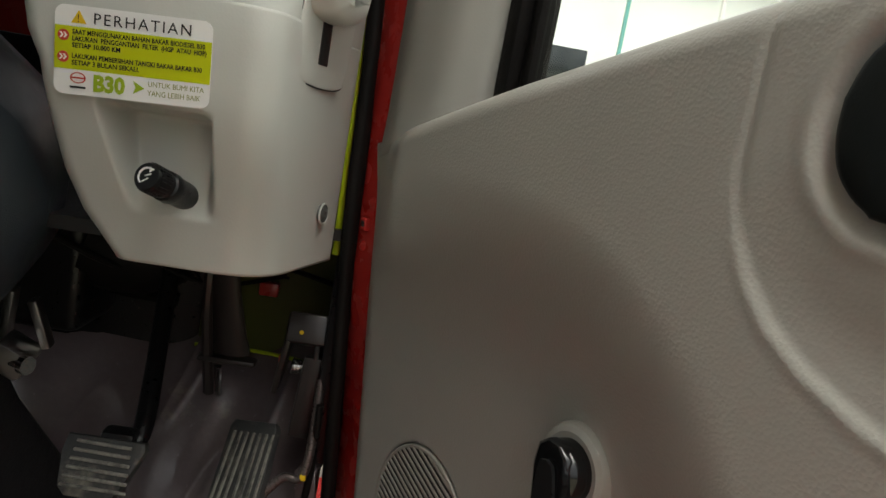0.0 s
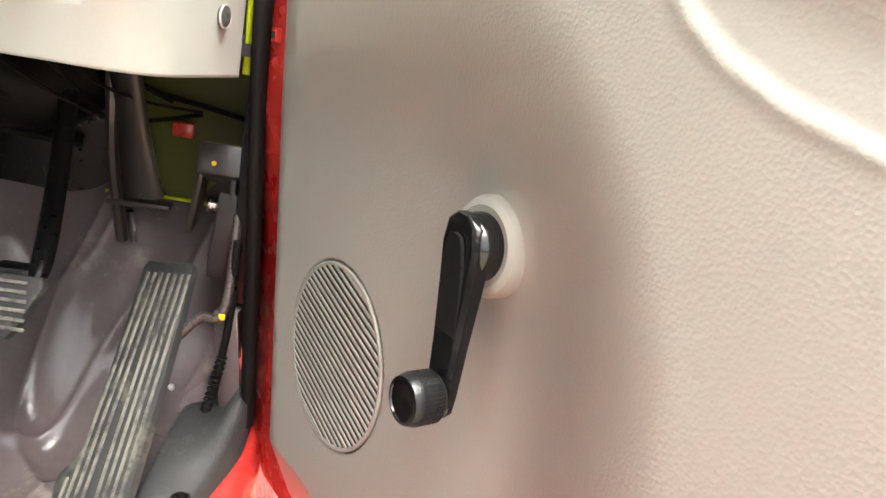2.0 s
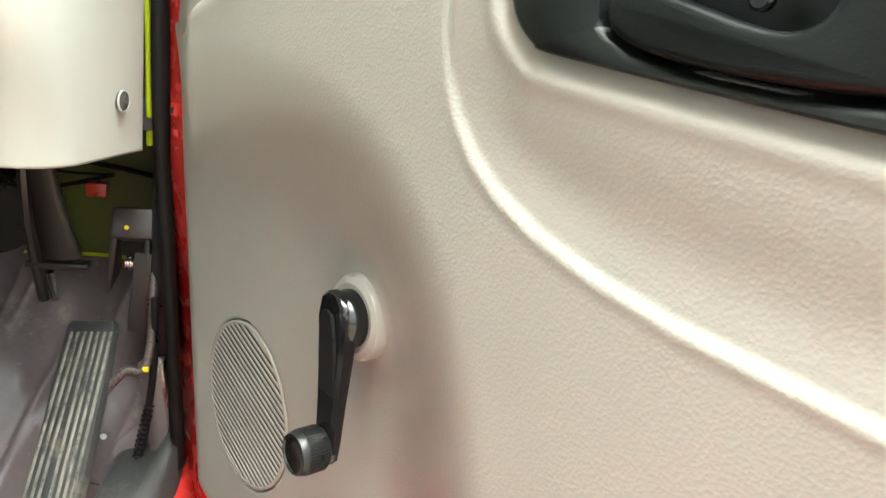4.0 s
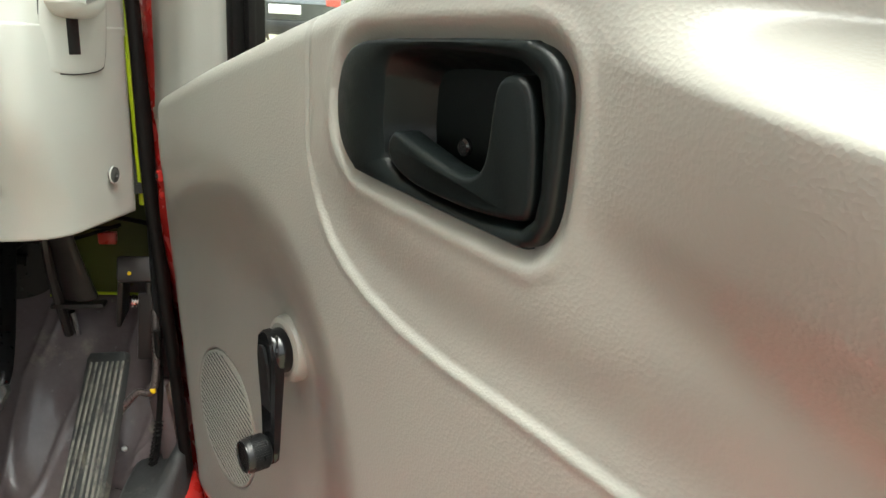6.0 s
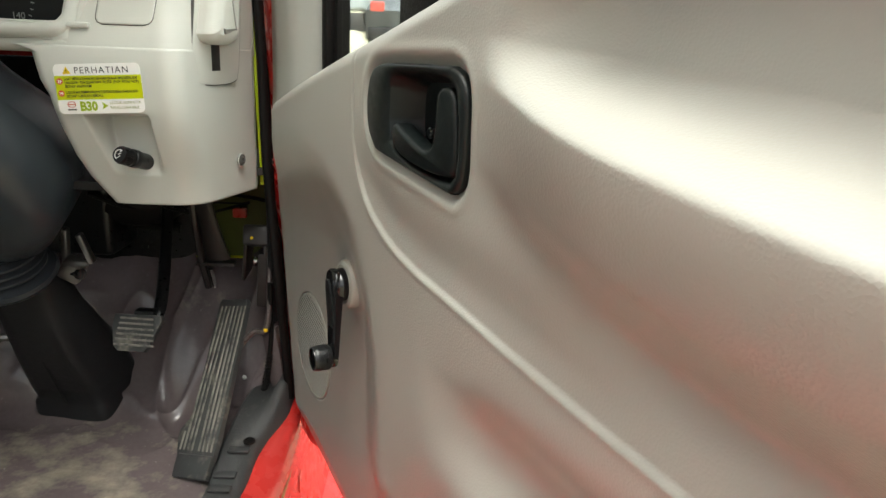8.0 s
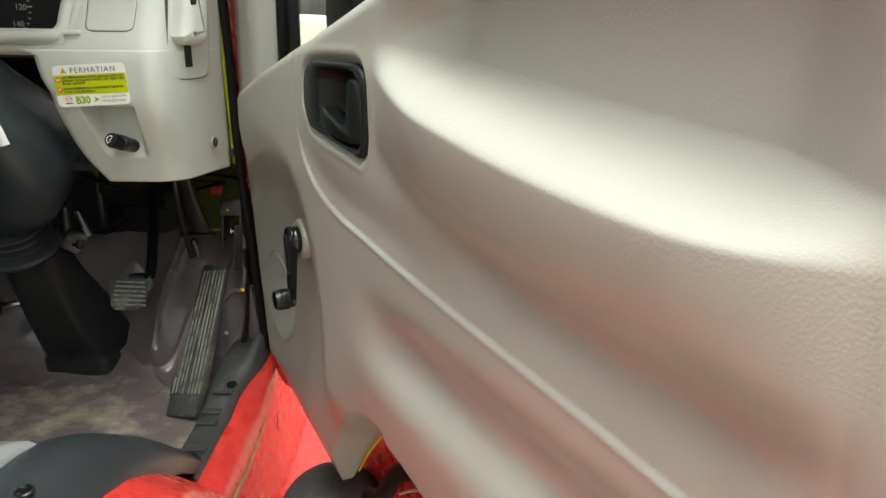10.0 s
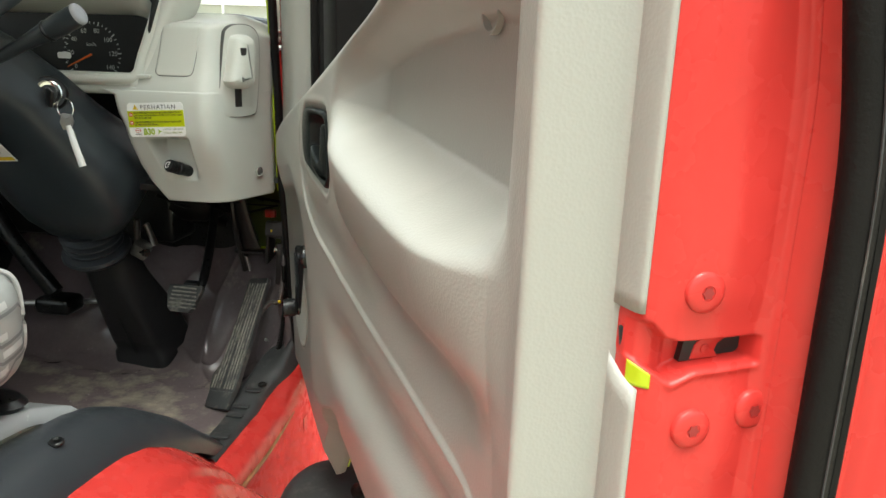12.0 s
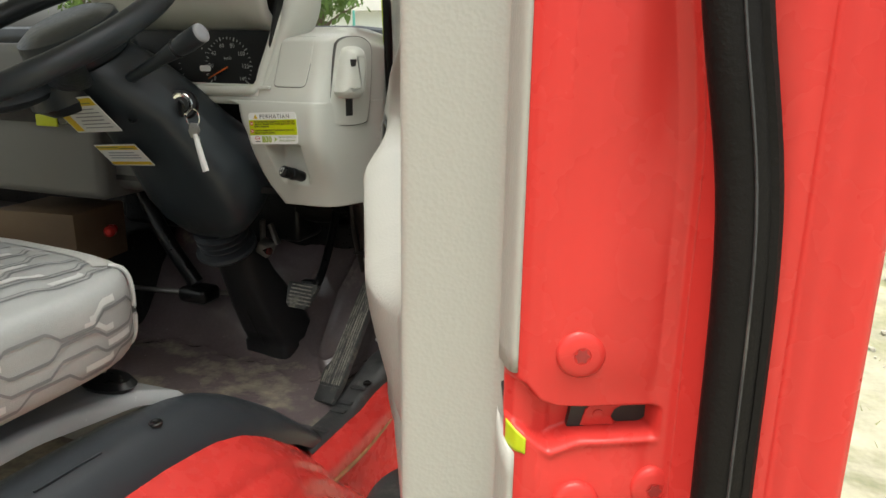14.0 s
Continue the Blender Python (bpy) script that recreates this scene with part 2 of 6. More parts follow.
def rounded(w, h, r, n=5, cx=0.0, cz=0.0):
    """The outline of a rounded rectangle."""
    out = []
    for sx, sz, a0 in ((1, 1, 0), (-1, 1, 90), (-1, -1, 180), (1, -1, 270)):
        for k in range(n + 1):
            a = radians(a0 + 90 * k / n)
            out.append((cx + sx * (w / 2 - r) + r * math.cos(a), cz + sz * (h / 2 - r) + r * math.sin(a)))
    return out


def curve_points(pts, n=6):
    """A smooth path through the points."""
    p = [Vector(q) for q in pts]
    out = []
    for i in range(len(p) - 1):
        a, b, c, d = p[max(i - 1, 0)], p[i], p[i + 1], p[min(i + 2, len(p) - 1)]
        for k in range(n):
            t = k / n
            out.append(0.5 * ((2 * b) + (c - a) * t + (2 * a - 5 * b + 4 * c - d) * t * t + (3 * b - a - 3 * c + d) * t ** 3))
    out.append(p[-1])
    return out


def sweep(pts, radius, n=8, smoothed=6, bm=None, flat=1.0, up=(0, 0, 1)):
    """A tube along a smooth path; radius may be a list; flat squeezes the section."""
    path = curve_points(pts, smoothed) if smoothed else [Vector(q) for q in pts]
    rad = radius if isinstance(radius, (list, tuple)) else [radius]
    own = bm or bmesh.new()
    rings = []
    for i, q in enumerate(path):
        d = (path[min(i + 1, len(path) - 1)] - path[max(i - 1, 0)]).normalized()
        s = d.cross(Vector(up))
        s = s.normalized() if s.length > 1e-4 else d.cross(Vector((1, 0, 0))).normalized()
        w = s.cross(d)
        k = i / max(1, len(path) - 1) * (len(rad) - 1)
        j = min(int(k), len(rad) - 2) if len(rad) > 1 else 0
        r = rad[j] + (rad[j + 1] - rad[j]) * (k - j) if len(rad) > 1 else rad[0]
        rings.append([own.verts.new(q + r * (math.cos(2 * math.pi * a / n) * s + flat * math.sin(2 * math.pi * a / n) * w)) for a in range(n)])
    for a, b in zip(rings, rings[1:]):
        for k in range(n):
            own.faces.new((a[k], a[(k + 1) % n], b[(k + 1) % n], b[k]))
    own.faces.new(rings[0][::-1])
    own.faces.new(rings[-1])
    return own


def lathe(profile, n=32, closed=True):
    """A turned body about the y axis; profile of (radius, y)."""
    bm = bmesh.new()
    rings = [[bm.verts.new((r * math.cos(2 * math.pi * k / n), y, r * math.sin(2 * math.pi * k / n))) for k in range(n)] for r, y in profile]
    for a, b in zip(rings, rings[1:]):
        for k in range(n):
            bm.faces.new((a[k], a[(k + 1) % n], b[(k + 1) % n], b[k]))
    if closed:
        bm.faces.new(rings[0][::-1])
        bm.faces.new(rings[-1])
    return bm


def grid_mesh(name, P, mat, back=None):
    """A sheet from an array of points (rows, columns, 3); back: a shift that gives it thickness."""
    r, c, _ = P.shape
    verts = list(P.reshape(-1, 3))
    idx = np.arange(r * c).reshape(r, c)
    faces = [(idx[i, j], idx[i, j + 1], idx[i + 1, j + 1], idx[i + 1, j]) for i in range(r - 1) for j in range(c - 1)]
    if back is not None:
        rim = [idx[0, j] for j in range(c)] + [idx[i, c - 1] for i in range(1, r)] + [idx[r - 1, j] for j in range(c - 2, -1, -1)] + [idx[i, 0] for i in range(r - 2, 0, -1)]
        start = len(verts)
        verts += [np.asarray(verts[k]) + np.asarray(back) for k in rim]
        m = len(rim)
        faces += [(rim[k], start + k, start + (k + 1) % m, rim[(k + 1) % m]) for k in range(m)]
    return mesh_of(name, verts, faces, mat)


def text(body, size, at, parent, mat, m=None, align="LEFT", depth=0.00005, spacing=1.0, width=1.0):
    cu = bpy.data.curves.new("lettering", "FONT")
    cu.body, cu.size, cu.align_x, cu.extrude, cu.space_character = body, size, align, depth, spacing
    cu.resolution_u = 2
    cu.materials.append(mat)
    ob = new("lettering", cu)
    ob.parent = parent
    ob.matrix_basis = (m or Matrix()) @ Matrix.Translation(at) @ pose(0, 0, 0, 90) @ Matrix.Diagonal((width, 1, 1, 1))
    return ob


# ---------------------------------------------------------------- the open door
DOOR_TURN = 28.07
DX, DY = math.sin(radians(DOOR_TURN)), -math.cos(radians(DOOR_TURN))
DOOR_AT = (0.3163 - 0.2 * DX, 0.6254 - 0.2 * DY, 0)
DOOR = pose(*DOOR_AT, 0, 0, DOOR_TURN - 90)
door = thing("truck_door", "open red truck door with beige moulded inner trim", "truck door", DOOR)

CREASE = [(0.412, 1.40), (0.412, 1.30), (0.4135, 1.287), (0.418, 1.272), (0.4265, 1.256), (0.438, 1.243), (0.454, 1.232), (0.477, 1.222), (0.505, 1.2145), (0.54, 1.209), (0.60, 1.2045), (0.66, 1.1990), (0.75, 1.1930), (0.83, 1.1890), (0.90, 1.1858), (0.98, 1.1805), (1.2, 1.164)]
TOP = ([-0.1, 0.07, 0.255, 0.371, 0.455, 0.559, 0.655, 0.76, 0.86, 0.96, 1.2], [1.245, 1.281, 1.328, 1.356, 1.375, 1.400, 1.424, 1.452, 1.480, 1.50, 1.52])
BOTTOM = ([-0.1, 0.03, 0.11, 0.19, 0.265, 0.335, 0.370, 0.383, 0.400, 0.427, 0.460, 0.498, 0.540, 0.580, 0.612, 0.65, 0.70, 1.2], [0.845, 0.832, 0.816, 0.805, 0.795, 0.787, 0.789, 0.799, 0.823, 0.860, 0.900, 0.938, 0.973, 0.992, 0.998, 0.996, 0.988, 0.96])
ARCH_EDGE = [(0.383, 0.799), (0.400, 0.823), (0.427, 0.860), (0.460, 0.900), (0.498, 0.938), (0.540, 0.973), (0.580, 0.992), (0.612, 0.998)]


def crease_side(u, v):
    """Signed distance to the crease, positive above and behind it."""
    best = np.full(u.shape, 9.0)
    sign = np.ones(u.shape)
    for (x0, y0), (x1, y1) in zip(CREASE, CREASE[1:]):
        dx, dy = x1 - x0, y1 - y0
        t = np.clip(((u - x0) * dx + (v - y0) * dy) / (dx * dx + dy * dy), 0, 1)
        d = np.hypot(u - x0 - t * dx, v - y0 - t * dy)
        s = np.where((dx * (v - y0) - dy * (u - x0)) > 0, 1.0, -1.0)
        near = d < best
        best, sign = np.where(near, d, best), np.where(near, s, sign)
    return best * sign


def front_edge(v):
    return 0.034 + 0.165 * np.clip(1.27 - v, 0, 1)


def relief(u, v):
    """How far the trim stands proud of the door's plane, towards the cab."""
    u, v = np.asarray(u, float), np.asarray(v, float)
    side = crease_side(u, v) + 0.0018
    # lower panel: swells towards the crease, recessed bay round crank and loudspeaker
    low = 0.030 + 0.0 * u
    bay = ((np.maximum(u - 0.255, (0.255 - u) * 0.55)) / 0.185) ** 2.3 + (np.maximum(v - 1.02, (1.02 - v) * 0.2) / 0.205) ** 2.3
    low = low - 0.030 * (1 - smooth(0.62, 1.22, np.maximum(bay, 0) ** (1 / 2.3)))
    low = low - 0.022 * smooth(0.26, 0.0, u) * smooth(1.20, 1.27, v) * 0.4
    low = low - (low - 0.004) * smooth(0.13, 0.05, u)
    # long groove below the crease's flat strip
    low = low - 0.019 * np.exp(-(np.abs(v - 1.113) / 0.032) ** 2.4) * smooth(0.55, 0.69, u) * smooth(1.04, 0.97, u)
    low = low - 0.010 * smooth(1.08, 0.95, v) * smooth(0.45, 0.6, u)
    low = low + (0.003 - low) * smooth(1.00, 0.90, v) * smooth(0.60, 0.46, u) * smooth(0.14, 0.36, u)
    # upper panel
    fade = smooth(1.305, 1.235, v)
    up = 0.0300 - 0.0055 * fade + 0.0055 * fade * smooth(0.0, 0.06, side)
    up = up + 0.0065 * smooth(0.96, 1.04, u) + 0.0062 * np.clip((u - 1.04) / 0.036, 0, 1)
    # armrest: a valley, a swelling front, a crest, a shelf that falls to the scooped wall
    w = np.clip(u, 0.60, 1.05)
    crest = np.polyval(np.polyfit([0.62, 0.66, 0.72, 0.83, 0.93, 1.03], [1.352, 1.345, 1.336, 1.3195, 1.313, 1.316], 3), w)
    valley = np.polyval(np.polyfit([0.62, 0.68, 0.79, 0.88, 1.03], [1.276, 1.255, 1.232, 1.225, 1.226], 3), w)
    along = smooth(0.585, 0.755, u) * smooth(1.066, 0.955, u) ** 0.8
    rise = np.clip((v - valley) / (crest - valley), 0, 1)
    front = (1 - (1 - rise) ** 1.8) * smooth(-0.05, 0.45, rise)
    depth = np.interp(u, [0.62, 0.70, 0.80, 0.90, 0.97, 1.03], [0.024, 0.026, 0.032, 0.033, 0.028, 0.022])
    fall = 0.90 * smooth(-0.004, depth, v - crest) + 0.10 * smooth(-0.01, 0.085, v - crest)
    up = up - 0.009 * np.exp(-((v - valley) / 0.018) ** 2) * along * smooth(0.68, 0.80, u) + 0.0265 * front * (1 - fall) * along
    brow = 1.457 - 0.062 * np.exp(-np.clip(u - 0.65, -0.1, 1) / 0.12)
    wall = smooth(0.622, 0.715, u) * smooth(1.058, 0.965, u) * fall * smooth(brow + 0.017, brow - 0.021, v)
    up = up - (0.037 + 0.003 * smooth(0.68, 0.85, u)) * wall
    low = low + (0.043 - low) * smooth(0.985, 1.076, u)
    # the lip along the crease
    up = up + 0.6 * (low - up) * np.exp(-(np.clip(side, 0, 1) / 0.018) ** 2)
    k = smooth(-0.0014, 0.0034, side)
    h = low * (1 - k) + up * k
    h = h + 0.0006 * fade * np.exp(-((side + 0.0022) / 0.0026) ** 2) - 0.0009 * (1 - fade) * np.exp(-(side / 0.002) ** 2)
    # soft seat round the crank's shaft
    h = h + 0.006 * np.exp(-(((u - 0.340) ** 2 + (v - 1.132) ** 2) / 0.026 ** 2) ** 2)
    # rounded edges at top, front and bottom
    top = np.interp(u, *TOP)
    d = np.clip(top - v, 0, 0.016)
    h = h - (0.016 - np.sqrt(np.maximum(0.016 ** 2 - (0.016 - d) ** 2, 0))) * smooth(0.03, 0.14, u)
    d = np.clip(u - front_edge(v), 0, 0.026)
    h = h - 0.35 * (0.026 - np.sqrt(np.maximum(0.026 ** 2 - (0.026 - d) ** 2, 0))) * (1 - 0.8 * smooth(1.22, 1.28, v))
    d = np.clip(v - np.interp(u, *BOTTOM), 0, 0.012)
    h = h - 0.6 * (0.012 - np.sqrt(np.maximum(0.012 ** 2 - (0.012 - d) ** 2, 0))) * smooth(0.58, 0.64, u)
    # turned-back lip: broad along the bottom, steep round the cutout
    base_line = np.interp(u, [-0.1, 0.03, 0.19, 0.335, 0.42, 0.6], [0.845, 0.832, 0.805, 0.785, 0.775, 0.75])
    a = np.clip(1 - (v - base_line) / (0.082 - 0.03 * smooth(0.20, 0.04, u)), 0, 1)
    arch = np.full(u.shape, 9.0)
    for (x0, y0), (x1, y1) in zip(ARCH_EDGE, ARCH_EDGE[1:]):
        dx, dy = x1 - x0, y1 - y0
        t = np.clip(((u - x0) * dx + (v - y0) * dy) / (dx * dx + dy * dy), 0, 1)
        arch = np.minimum(arch, np.hypot(u - x0 - t * dx, v - y0 - t * dy))
    b = np.clip(1 - arch / 0.021, 0, 1) * smooth(0.63, 0.56, u)
    k = np.maximum(a * smooth(0.50, 0.42, u), b)
    k = (np.sqrt(k * k + 0.002) - math.sqrt(0.002)) / (math.sqrt(1.002) - math.sqrt(0.002))
    h = h - (h + 0.026) * np.minimum(k, 1)
    return h


HANDLE_RAW = [(0.4405, 1.325), (0.447, 1.342), (0.463, 1.352), (0.50, 1.3555), (0.582, 1.3575), (0.594, 1.3565), (0.603, 1.3535), (0.6095, 1.348), (0.6135, 1.340), (0.6150, 1.328), (0.6145, 1.300), (0.6125, 1.286), (0.6080, 1.2770), (0.600, 1.2718), (0.586, 1.2715), (0.475, 1.281), (0.458, 1.285), (0.446, 1.296), (0.441, 1.31)]


cu_, cv_ = 0.527, 1.313


def shrink(poly, k, dx=0.0, dz=0.0):
    return [(cu_ + (x - cu_) * k + dx, cv_ + (z - cv_) * k + dz) for x, z in poly]


HANDLE_OUT = shrink(HANDLE_RAW, 0.918, -0.004, 0.001)
HANDLE_FINE = [(p.x, p.z) for p in curve_points([(x, 0, z) for x, z in HANDLE_OUT + HANDLE_OUT[:1]], 4)][:-1]


def inside(u, v, poly):
    r = np.zeros(u.shape, bool)
    for (x0, y0), (x1, y1) in zip(poly, poly[1:] + poly[:1]):
        if y0 != y1:
            r ^= ((y0 > v) != (y1 > v)) & (u < (x1 - x0) * (v - y0) / (y1 - y0) + x0)
    return r


def polydist(u, v, poly):
    best = np.full(u.shape, 9.0)
    for (x0, y0), (x1, y1) in zip(poly, poly[1:] + poly[:1]):
        dx, dy = x1 - x0, y1 - y0
        t = np.clip(((u - x0) * dx + (v - y0) * dy) / (dx * dx + dy * dy), 0, 1)
        best = np.minimum(best, np.hypot(u - x0 - t * dx, v - y0 - t * dy))
    return best


cols = np.concatenate([np.linspace(0.034, 0.075, 22)[:-1], np.linspace(0.075, 1.0740, 560)])
rows = np.concatenate([np.linspace(0, 0.06, 16)[:-1], np.linspace(0.06, 0.96, 330)[:-1], np.linspace(0.96, 1, 14)])
U, T = np.meshgrid(cols, rows)
V = np.interp(U, *BOTTOM) + T * (np.interp(U, *TOP) - np.interp(U, *BOTTOM))
U = U + 0.165 * np.clip(1.27 - V, 0, 1) * (1 - smooth(0.036, 0.25, U))
H = relief(U, V)
# the dished edge round the inner handle
e = polydist(U, V, HANDLE_FINE) * np.where(inside(U, V, HANDLE_FINE), -1, 1) - 0.0012
H = H - 0.005 * (1 - smooth(-0.002, 0.007, e)) - 0.05 * (1 - smooth(-0.012, -0.006, e)) + 0.0008 * np.exp(-((e - 0.009) / 0.004) ** 2)
H = H - 0.016 * (1 - smooth(0.0650, 0.0672, np.hypot(U - 0.193, V - 1.001)))
sheet = np.stack([U, -H, V], -1)
end = [(1.0758, 0.0424), (1.0772, 0.0413), (1.0782, 0.0396), (1.0790, 0.0372), (1.0806, 0.0315), (1.0824, 0.0250), (1.0844, 0.0175), (1.0858, 0.0110), (1.0866, 0.0080), (1.0880, 0.0060), (1.0900, 0.0050)]
vv = V[:, -1]
tail = np.stack([np.stack([np.full(vv.shape, a), np.full(vv.shape, -b), vv], -1) for a, b in end], 1)
P = np.concatenate([sheet, tail], 1)
put("trim_panel", grid_mesh("trim_panel", P, TRIM, (0, 0.008, 0)), door, "beige grained moulded trim with scooped armrest")

part("primer_edge", sweep([(x + 0.002, 0.0345, z - 0.002) for x, z in ARCH_EDGE[1:-1]], 0.0014, 6, 4), LIME, door, "lime primer along the cutout")

# the thin rear flange, cut away at the latch
for z0, z1 in ((1.3165, 1.52), (0.97, 1.2835)):
    zs = np.linspace(z0, z1, 30)
    prof = [(1.0880, 0.0057), (1.0900, 0.0059), (1.0950, 0.0057), (1.1000, 0.0054), (1.1035, 0.0048), (1.1052, 0.0036), (1.1054, 0.0022)]
    Pf = np.stack([np.stack([np.full(zs.shape, a), np.full(zs.shape, -b), zs], -1) for a, b in prof], 1)
    if z0 < 1:
        Pf[-6:, :, 2] += np.linspace(0, 0.005, 6)[:, None] * np.array([2.4, 2.0, 1.3, 0.8, 0.4, 0.2, 0])[None]
    put("trim_flange", grid_mesh("trim_flange", Pf, TRIM, (-0.004, 0.002, 0)), door)

# red sheet metal of the door
prof = [(1.1203, -0.0523), (1.1240, -0.0545), (1.1290, -0.0575), (1.1350, -0.0635), (1.137, -0.0655), (1.1395, -0.0695), (1.1425, -0.0745), (1.1405, -0.0760), (1.1410, -0.0785), (1.1450, -0.0800), (1.1445, -0.0830), (1.1475, -0.0850), (1.1500, -0.0895), (1.1515, -0.0925), (1.151, -0.0955), (1.146, -0.097), (1.0, -0.101), (0.75, -0.106), (0.45, -0.106), (0.15, -0.098), (0.0, -0.08), (-0.02, -0.06), (-0.028, -0.03), (-0.024, -0.010), (0.0, -0.006), (0.04, -0.006), (0.07, -0.012), (0.09, -0.03)]
zs = np.linspace(0.80, 1.56, 60)
Pm = np.stack([np.stack([np.full(zs.shape, a), np.full(zs.shape, -b), zs], -1) for a, b in prof], 1)
for j, (a, b) in enumerate(prof):
    if a < 1.06:
        lo = max(0.79, float(np.interp(a, *BOTTOM)) - 0.045) if a > 0.10 else 0.80
        hi = float(np.interp(a, *TOP)) - 0.01 + (0.25 if a < 0.10 and b > -0.02 else 0)
        Pm[:, j, 2] = lo + (zs - zs[0]) / (zs[-1] - zs[0]) * (hi - lo)
        if a < 0.10 and b > -0.02:
            Pm[:, j, 0] += 0.11 * np.clip(1.22 - Pm[:, j, 2], -0.25, 1)
            Pm[:, j, 1] += 0.022 * smooth(1.16, 0.98, Pm[:, j, 2])
    elif b < -0.06:
        Pm[:, j, 2] = np.maximum(Pm[:, j, 2], 0.90)
    if j < 5:
        Pm[:, j, 1] -= 0.013 * smooth(1.39, 1.50, zs)
put("door_shell", grid_mesh("door_shell", Pm, RED), door, "glossy red painted door skin")

# the end panel, pressed in round the latch
hs_ = np.linspace(0.005, -0.0525, 90)
zs = np.concatenate([np.linspace(0.93, 1.25, 40)[:-1], np.linspace(1.25, 1.345, 130)[:-1], np.linspace(1.345, 1.56, 50)])
HH, ZZ = np.meshgrid(hs_, zs)
UU = np.interp(-HH, [-0.005, -0.002, 0.001, 0.005, 0.010, 0.020, 0.035, 0.046, 0.0505, 0.0525], [1.0985, 1.1045, 1.1072, 1.1100, 1.1120, 1.1132, 1.1142, 1.1152, 1.1172, 1.1205])
top_e = np.interp(HH, [-0.0525, -0.012, -0.006, -0.001, 0.005], [1.3052, 1.3046, 1.3062, 1.3120, 1.3140])
low_e = np.interp(HH, [-0.0525, -0.045, -0.020, -0.0095, -0.006, -0.001, 0.005], [1.2950, 1.2944, 1.2930, 1.2885, 1.2900, 1.2935, 1.297])
cut = smooth(-0.0488, -0.0468, HH) * smooth(top_e + 0.0012, top_e - 0.0012, ZZ) * smooth(low_e - 0.0012, low_e + 0.0012, ZZ)
UU = UU - cut * np.interp(-HH, [-0.005, 0.002, 0.012, 0.05], [0.002, 0.006, 0.011, 0.012])
UU = UU + 0.0011 * np.exp(-((ZZ - low_e + 0.0022) / 0.0018) ** 2) * smooth(-0.0495, -0.046, HH) * smooth(-0.004, -0.010, HH)
UU = UU - 0.0018 * np.exp(-((ZZ - 1.298) / 0.020) ** 4) * smooth(-0.001, -0.010, HH) * smooth(-0.052, -0.044, HH)
UU = UU + 0.0016 * smooth(1.235, 1.25, ZZ) * smooth(1.40, 1.34, ZZ) * np.exp(-((HH + 0.03) / 0.012) ** 2)
UU = UU + 0.0009 * np.sin(ZZ * 43 + HH * 130) * np.sin(ZZ * 17 - HH * 60) * smooth(-0.052, -0.04, HH) * smooth(-0.002, -0.012, HH)
YY = -HH - 0.013 * smooth(1.39, 1.50, ZZ) * smooth(-0.02, -0.05, HH)
put("end_panel", grid_mesh("end_panel", np.stack([UU, YY, ZZ], -1), RED, (-0.01, 0.002, 0)), door, "glossy red door end with latch pressing")

# latch: slot shade in black slabs, a red-painted claw and a steel tongue
part("latch_slot", slab(rounded(0.0150, 0.0088, 0.0042, 6), 0.006), INK_AND_SHADE, door, "black slab that paints the shade in the latch slot", Matrix.Translation((1.1044, 0.0405, 1.2992)) @ pose(0, 0, 0, 0, 0, 90 - 4) @ pose(0, 0, 0, 0, -2, 0))
part("latch_slot", slab([(-0.0045, -0.0050), (0.0015, -0.0050), (0.0052, 0.0048), (-0.0030, 0.0048)], 0.006), INK_AND_SHADE, door, "black slab that paints the shade in the latch slot", Matrix.Translation((1.1044, 0.0222, 1.2985)) @ pose(0, 0, 0, 0, 0, 90 - 4))
claw = part("latch_claw", slab([(-0.0075, -0.0046), (0.0062, -0.0042), (0.0040, -0.0010), (0.0052, 0.0020), (0.0090, 0.0044), (-0.0030, 0.0048), (-0.0058, 0.0020)], 0.004, 0.0006), RED, door, "red painted latch claw", Matrix.Translation((1.1056, 0.0300, 1.2985)) @ pose(0, 0, 0, 0, 0, 90 - 4))
part("rivet", lathe([(0.0022, 0.001), (0.0022, -0.0005), (0.0014, -0.0008)], 14), RED, claw, m=pose(-0.001, 0, 0))
part("latch_gap", box((0.003, 0.0022, 0.016), (1.0942, -0.0035, 1.3000), 0.0008, pose(0, 0, 0, 8)), INK_AND_SHADE, door)
patch = np.zeros((8, 8, 3))
for i, ph in enumerate(np.linspace(0.0045, -0.0014, 8)):
    for j, k in enumerate(np.linspace(0, 1, 8)):
        z_top = 1.2900 + (ph + 0.0030) * 0.75
        patch[i, j] = (float(np.interp(-ph, [-0.005, -0.002, 0.001, 0.005], [1.0985, 1.1045, 1.1072, 1.1100])) + 0.0007, -ph, 1.2850 + (z_top - 1.2850) * k)
put("primer_patch", grid_mesh("primer_patch", patch, LIME, (-0.002, 0, 0)), door, "uncovered lime primer beside the latch")


